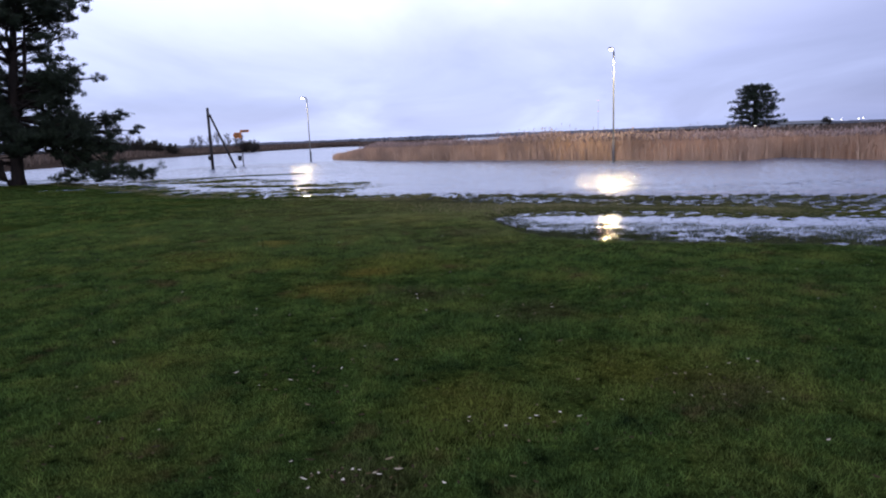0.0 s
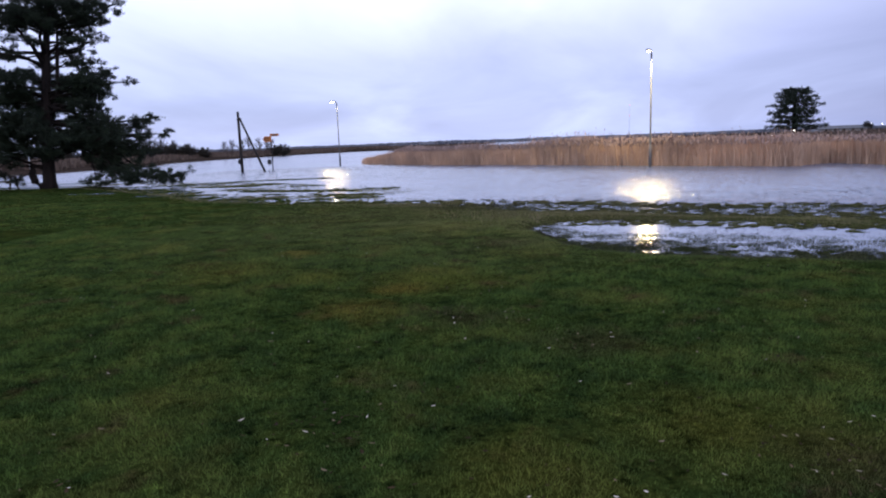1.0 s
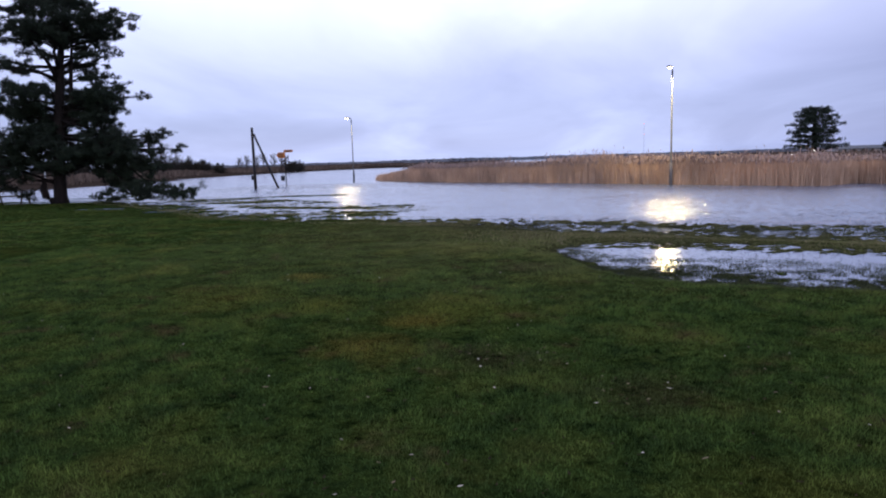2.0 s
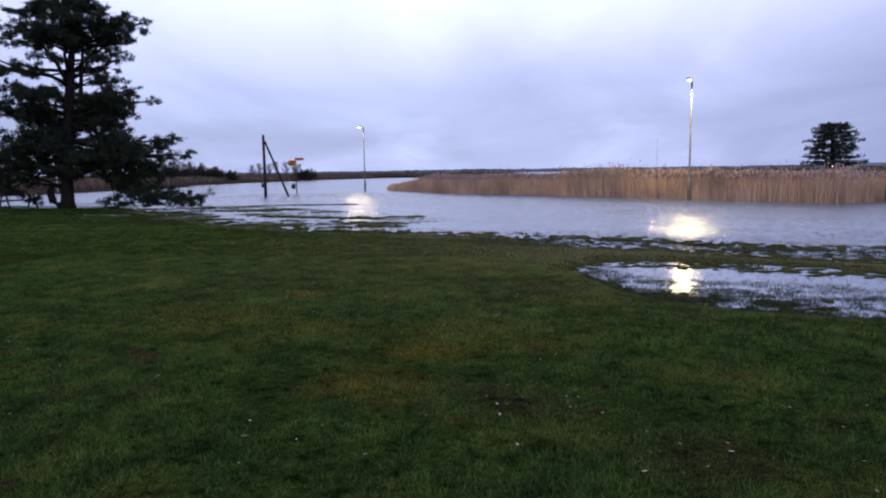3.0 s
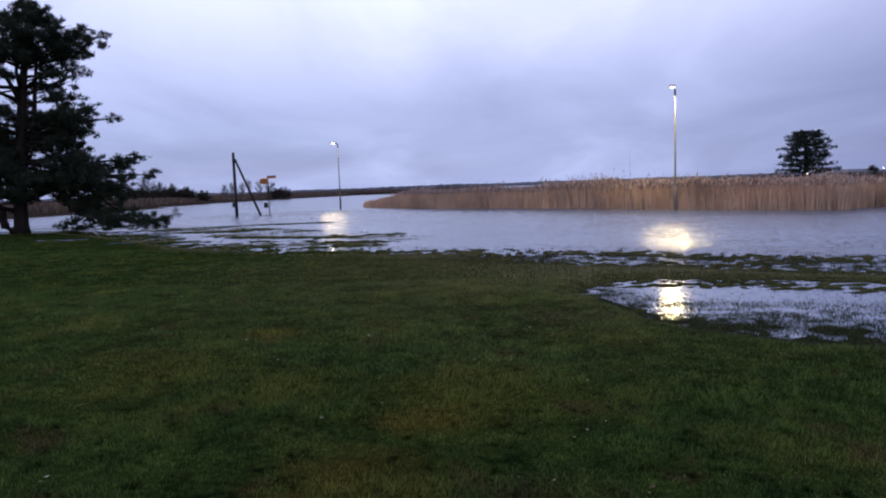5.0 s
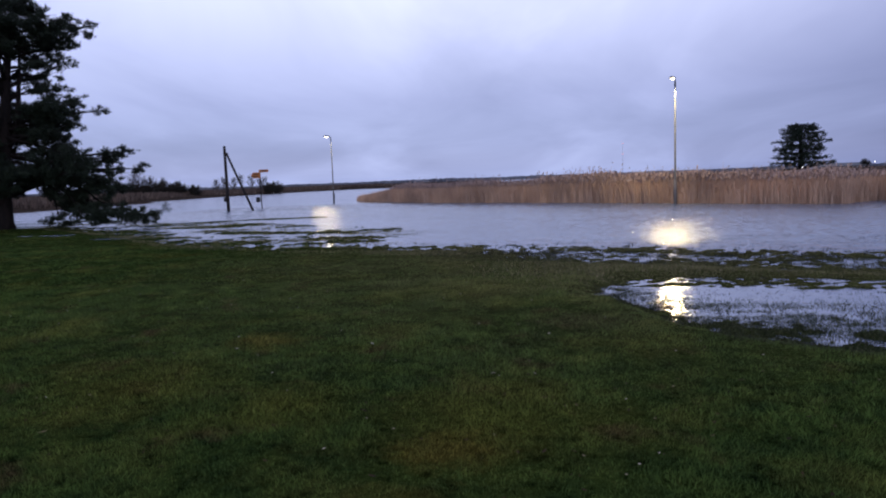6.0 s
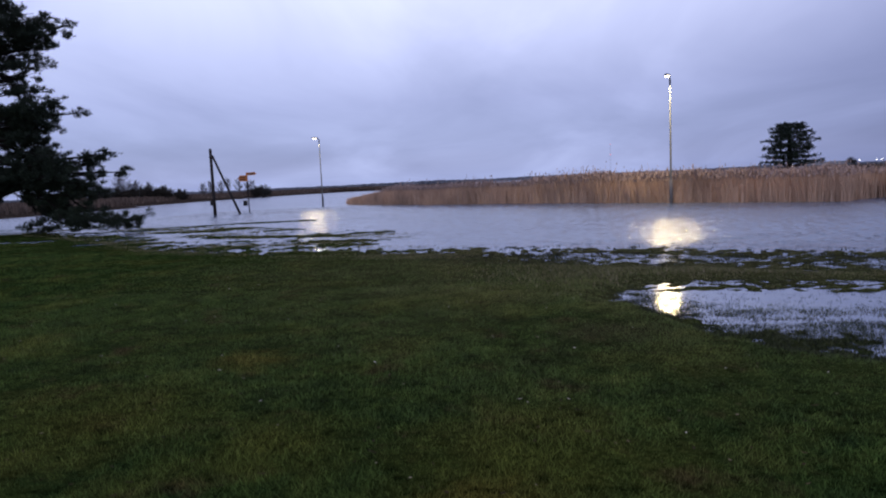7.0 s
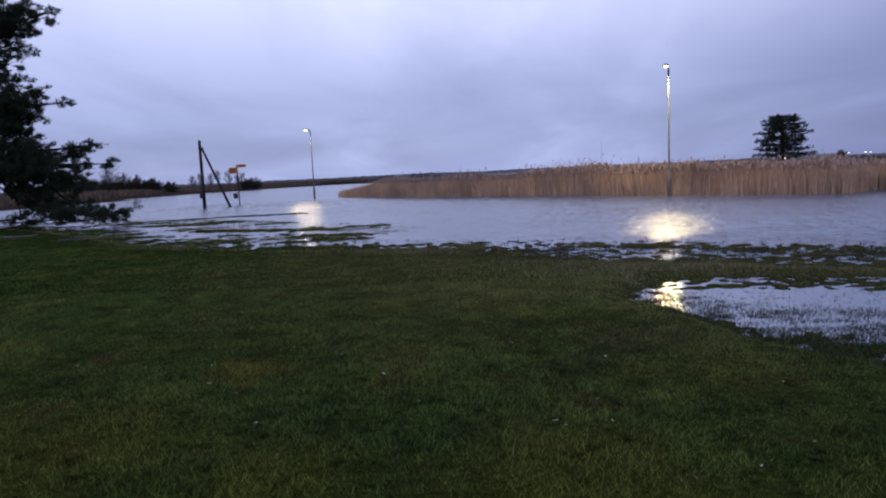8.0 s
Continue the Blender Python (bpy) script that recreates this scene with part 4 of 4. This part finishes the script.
def far_woods(name, x0, x1, y, low, high, step, label, seed):
    """A distant line of tree crowns: overlapping rough cones and domes."""
    v, f = [], []
    x = x0
    while x < x1:
        top = low + (high - low) * (0.5 + 0.5 * float(rough_noise(np.array(x / (step * 14)), np.array(seed + 0.5), seed))) + rng.uniform(-0.5, 0.5) * (high - low) * 0.35
        r = step * rng.uniform(1.2, 2.8)
        yy = y + rng.uniform(-step, step) * 2 + 0.00002 * (x - 200) ** 2
        base = len(v)
        for k in range(7):
            a = 6.283 * k / 7
            v.append((x + r * math.cos(a), yy + r * math.sin(a), 0.2))
            v.append((x + r * 0.8 * math.cos(a + 0.2) * rng.uniform(0.7, 1.1), yy + r * 0.8 * math.sin(a + 0.2), top * rng.uniform(0.6, 0.85)))
        v.append((x, yy, top))
        for k in range(7):
            p, q = base + 2 * k, base + 2 * ((k + 1) % 7)
            f += [(p, q, q + 1), (p, q + 1, p + 1), (p + 1, q + 1, base + 14)]
        x += step * rng.uniform(0.5, 0.9)
    tagged(sheet(name, v, f, HAZY_WOODS), label, "woods", kind="stuff")


far_woods("far_woods", -2600, 500, 1500, 3.0, 7.5, 9.0, "low wooded ridge on the horizon, its haze painted in as blue-grey", 3)
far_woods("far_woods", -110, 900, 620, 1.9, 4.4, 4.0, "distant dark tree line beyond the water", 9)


# ---- street lamps ----
def street_lamp(x, y, tall, arm, rz, label, watts, sleeve=False):
    lamp = thing("street_lamp", x, y, -0.25, label, "street lamp", rz, group="street lamps by the water")
    t = tall + 0.25
    bm = bmesh.new()
    tube(bm, [(0, 0, 0), (0, 0, 1.1), (0, 0, 1.12), (0, 0, t - 0.06)], [0.075, 0.075, 0.05, 0.03], 14)
    part("pole", bm, STEEL, lamp)
    bm = bmesh.new()
    box(bm, (0.088 if sleeve else 0.078, 0, 0.85), (0.012, 0.09, 0.32), 0.004)
    part("service_hatch", bm, SLEEVE if sleeve else STEEL, lamp)
    bm = bmesh.new()
    tube(bm, [(0, 0, t - 0.35), (0, 0, t - 0.12), (-0.05, 0, t - 0.03), (-0.14, 0, t), (-arm * 0.45, 0, t + 0.015)], [0.045, 0.043, 0.04, 0.036, 0.032], 10)
    part("arm", bm, STEEL, lamp)
    if sleeve:
        bm = bmesh.new()
        tube(bm, [(0, 0, 0), (0, 0, 1.36), (0, 0, 1.40)], [0.086, 0.084, 0.055], 14)
        part("base_sleeve", bm, SLEEVE, lamp, "grey concrete base sleeve")
    bm = bmesh.new()
    prof = ((-0.18, 0.05, 0.045), (-0.1, 0.085, 0.065), (0.1, 0.13, 0.085), (0.28, 0.12, 0.075), (0.36, 0.05, 0.03))
    rows = []
    for u, w, h in prof:
        rows.append([bm.verts.new((-arm * 0.62 - u, w * math.cos(a), t + 0.02 + max(-0.02, h * math.sin(a)))) for a in (6.283 * k / 12 for k in range(12))])
    for p, q in zip(rows, rows[1:]):
        for k in range(12):
            bm.faces.new((p[k], p[(k + 1) % 12], q[(k + 1) % 12], q[k]))
    bm.faces.new(rows[0])
    bm.faces.new(rows[-1])
    head = part("lamp_head", bm, STEEL, lamp)
    bm = bmesh.new()
    bmesh.ops.create_uvsphere(bm, u_segments=16, v_segments=10, radius=1, matrix=Matrix.Translation((-arm * 0.62 - 0.12, 0, t + 0.0)) @ Matrix.Diagonal((0.18, 0.10, 0.07, 1)))
    part("lens", bm, LAMP_GLASS, head, "brightly lit warm white lens")
    # the luminaire throws its light down and outward from the arm
    bulb = new("lamp_light", bpy.data.lights.new("lamp_light", "SPOT"))
    bulb.data.spot_size, bulb.data.spot_blend = radians(166), 0.25
    bulb.data.energy, bulb.data.shadow_soft_size, bulb.data.color = watts, 0.10, LAMP_COLOUR
    bulb.matrix_world = lamp.matrix_world @ Matrix.Translation((-arm * 0.62 - 0.32, 0, t - 0.20)) @ Matrix.Rotation(radians(13), 4, "Y")
    return lamp


street_lamp(7.5, 38.4, 6.05, 0.46, 60, "tall grey lit street lamp in flood water beside the reeds", LAMP_WATTS, True)
street_lamp(-15.33, 59.4, 5.55, 0.46, 40, "tall grey lit street lamp standing in open flood water", 0.28 * LAMP_WATTS)


# ---- braced pole and signpost ----
def braced_pole():
    p = thing("braced_pole", -19.86, 48.5, -0.3, "dark tarred timber pole with a leaning brace, standing in water", "pole")
    bm = bmesh.new()
    tube(bm, [(0.0, 0, 0), (0.0, 0, 2.0), (0.0, 0, 4.68), (0.0, 0, 4.74)], [0.115, 0.105, 0.09, 0.07], 12)
    part("post", bm, TARRED, p)
    bm = bmesh.new()
    tube(bm, [(1.86, 0, 0.0), (0.95, 0, 2.2), (0.10, 0, 4.28)], [0.085, 0.08, 0.07], 10)
    part("brace", bm, TARRED, p)
    bm = bmesh.new()
    tube(bm, [(-0.13, -0.0, 4.2), (0.26, 0, 4.2)], [0.018, 0.018], 6)
    part("bolt", bm, STEEL, p)
    bm = bmesh.new()
    box(bm, (-0.17, 0, 1.12), (0.17, 0.2, 0.33), 0.02)
    part("meter_box", bm, BLACK, p, "small black box on the post")


def signpost():
    s = thing("signpost", -18.62, 51.5, -0.3, "signpost with two yellow finger boards, standing in flood water", "signpost")
    bm = bmesh.new()
    tube(bm, [(0, 0, 0), (0, 0, 3.06), (0, 0, 3.1)], [0.04, 0.04, 0.03], 10)
    part("post", bm, TARRED, s)
    for name_, turn, z, l, h, way in (("finger_board", 8, 2.73, 0.72, 0.42, -1), ("finger_board", -20, 3.03, 0.98, 0.20, 1)):
        m = Matrix.Translation((0, -0.05, z)) @ pose(0, 0, 0, 0, 0, turn)
        bm = bmesh.new()
        out_ = [(0.06, -h / 2), (l - 0.14, -h / 2), (l, 0), (l - 0.14, h / 2), (0.06, h / 2)]
        if way < 0:
            out_ = [(-a, b) for a, b in out_]
        for yy in (0.0, -0.03):
            bm.faces.new([bm.verts.new(m @ Vector((a - way * 0.1, yy, b))) for a, b in out_])
        bm.verts.ensure_lookup_table()
        for k in range(5):
            a, b = k, (k + 1) % 5
            bm.faces.new((bm.verts[a], bm.verts[b], bm.verts[5 + b], bm.verts[5 + a]))
        board = part(name_, bm, YELLOW, s, "weathered orange-yellow board", smooth=False)
        bm = bmesh.new()
        rows = (0.08, -0.08) if h > 0.2 else (0.0,)
        for zz in rows:
            # lines of writing, drawn thick so that they also paint the left board's shade
            box(bm, m @ Vector((way * (l * 0.42), -0.034, zz)), (l * 0.56, 0.006, 0.075), 0, pose(0, 0, 0, 0, 0, turn))
        part("writing", bm, BROWN_PAINT, board, "dark unreadable lines of writing, thickened to paint in the board's shade")
    bm = bmesh.new()
    box(bm, (-0.25, 0, 0.95), (0.26, 0.24, 0.34), 0.025)
    box(bm, (-0.25, 0, 1.135), (0.29, 0.27, 0.03), 0.01)
    part("litter_box", bm, BLACK, s, "small black lidded box on the post")


braced_pole()
signpost()


# made-up table: only a dark box shape is known behind the pine
def made_up_table():
    t = thing("made_up_table", -26.6, 33.0, float(height(-26.6, 33.0)), "made-up wooden table standing in for a dark box shape behind the pine", "table", 20)
    for k in range(5):
        bm = bmesh.new()
        box(bm, (0, -0.30 + 0.15 * k, 0.74), (1.8, 0.14, 0.04), 0.006)
        part("table_board", bm, OLD_WOOD, t)
    for y in (-0.75, -0.60, 0.60, 0.75):
        bm = bmesh.new()
        box(bm, (0, y, 0.44), (1.8, 0.14, 0.04), 0.006)
        part("seat_board", bm, OLD_WOOD, t)
    for x in (-0.65, 0.65):
        bm = bmesh.new()
        box(bm, (x, 0, 0.40), (0.05, 1.6, 0.09), 0.005)
        box(bm, (x, 0, 0.69), (0.05, 0.72, 0.07), 0.005)
        part("crossbar", bm, OLD_WOOD, t)
        for sgn in (-1, 1):
            bm = bmesh.new()
            tube(bm, [(x + 0.05, sgn * 0.62, -0.03), (x + 0.05, sgn * 0.26, 0.71)], [0.05, 0.05], 6)
            part("leg", bm, OLD_WOOD, t)


made_up_table()


def marker_post():
    p = thing("marker_post", -47.2, 62.0, float(height(-47.2, 62.0)) - 0.2, "slender pale post with a small board on the bank", "post")
    bm = bmesh.new()
    tube(bm, [(0, 0, 0), (0, 0, 2.5), (0, 0, 2.55)], [0.07, 0.06, 0.04], 8)
    part("post", bm, PALE_POST, p)
    bm = bmesh.new()
    box(bm, (0, -0.09, 2.2), (0.55, 0.04, 0.4), 0.01)
    part("board", bm, PALE_POST, p)


marker_post()


# ---- far bank on the east side ----
def far_house():
    h = thing("house", 90.0, 200.0, 0.15, "long low house with a grey roof beyond the reeds", "house", 4)
    bm = bmesh.new()
    box(bm, (0, 0, 0.75), (12.5, 7.0, 1.5), 0.02)
    part("wall", bm, PLASTER, h, smooth=False)
    bm = bmesh.new()
    a = [(-6.8, -4.0, 1.45), (6.8, -4.0, 1.45), (6.8, 0, 2.3), (-6.8, 0, 2.3), (6.8, 4.0, 1.45), (-6.8, 4.0, 1.45)]
    up = [bm.verts.new(p) for p in a]
    dn = [bm.verts.new((p[0], p[1], p[2] - 0.18)) for p in a]
    for q in ((0, 1, 2, 3), (3, 2, 4, 5)):
        bm.faces.new([up[k] for k in q])
        bm.faces.new([dn[k] for k in reversed(q)])
    ring = (0, 1, 2, 4, 5, 3)
    for k in range(6):
        p, q = ring[k], ring[(k + 1) % 6]
        bm.faces.new((up[p], up[q], dn[q], dn[p]))
    part("roof", bm, ROOF, h, smooth=False)
    for k in range(5):
        w = -4.8 + 2.4 * k
        bm = bmesh.new()
        box(bm, (w, -3.52, 0.95), (1.0, 0.08, 0.9), 0.01)
        win = part("window", bm, PALE_POST, h, smooth=False)
        bm = bmesh.new()
        box(bm, (w, -3.57, 0.95), (0.84, 0.03, 0.74), 0)
        part("pane", bm, PANE, win, smooth=False)


far_house()
bush(97.0, 198.0, 2.0, 2.9, "dark shrub at the gable of the far house")


def far_lamp(x, y, tall, head=0.19):
    l = thing("far_street_lamp", x, y, float(height(x, y)) - 0.1, "tiny distant street lamp, lit, on the far bank", "street lamp", group="far street lamps")
    bm = bmesh.new()
    tube(bm, [(0, 0, 0), (0, 0, tall)], [0.09, 0.05], 6)
    part("pole", bm, STEEL, l)
    bm = bmesh.new()
    bmesh.ops.create_uvsphere(bm, u_segments=10, v_segments=6, radius=head, matrix=Matrix.Translation((0, -0.1, tall)))
    part("lamp_head", bm, FAR_LIGHT, l)


for fx, fy, ft in ((198.6, 400, 2.9), (204.6, 401, 2.8), (212.8, 399, 2.8), (216, 400, 2.9), (236, 402, 2.9)):
    far_lamp(fx, fy, ft)
for fx, fy, ft in ((33.3, 92, 0.75), (36.0, 92, 1.05), (24.8, 92, 1.15)):
    far_lamp(fx, fy, ft, 0.045)


def radio_mast():
    m = thing("radio_mast", 99.9, 600.0, 0.5, "thin distant lattice mast with small red lights", "mast")
    bm = bmesh.new()
    for k in range(3):
        a = 2.094 * k
        tube(bm, [(0.5 * math.cos(a), 0.5 * math.sin(a), 0), (0.16 * math.cos(a), 0.16 * math.sin(a), 27.5)], [0.03, 0.022], 4)
    for k in range(18):
        z0, z1 = 1.5 * k, 1.5 * k + 1.5
        r0, r1 = 0.5 - 0.34 * z0 / 27.5, 0.5 - 0.34 * z1 / 27.5
        for j in range(3):
            a, b = 2.094 * j, 2.094 * (j + 1)
            tube(bm, [(r0 * math.cos(a), r0 * math.sin(a), z0), (r1 * math.cos(b), r1 * math.sin(b), z1)], [0.014, 0.014], 3)
    part("lattice", bm, PALE_POST, m)
    for z in (27.6, 18.5):
        bm = bmesh.new()
        bmesh.ops.create_uvsphere(bm, u_segments=8, v_segments=6, radius=0.35, matrix=Matrix.Translation((0, -0.5, z)))
        part("warning_light", bm, RED_LIGHT, m)


radio_mast()
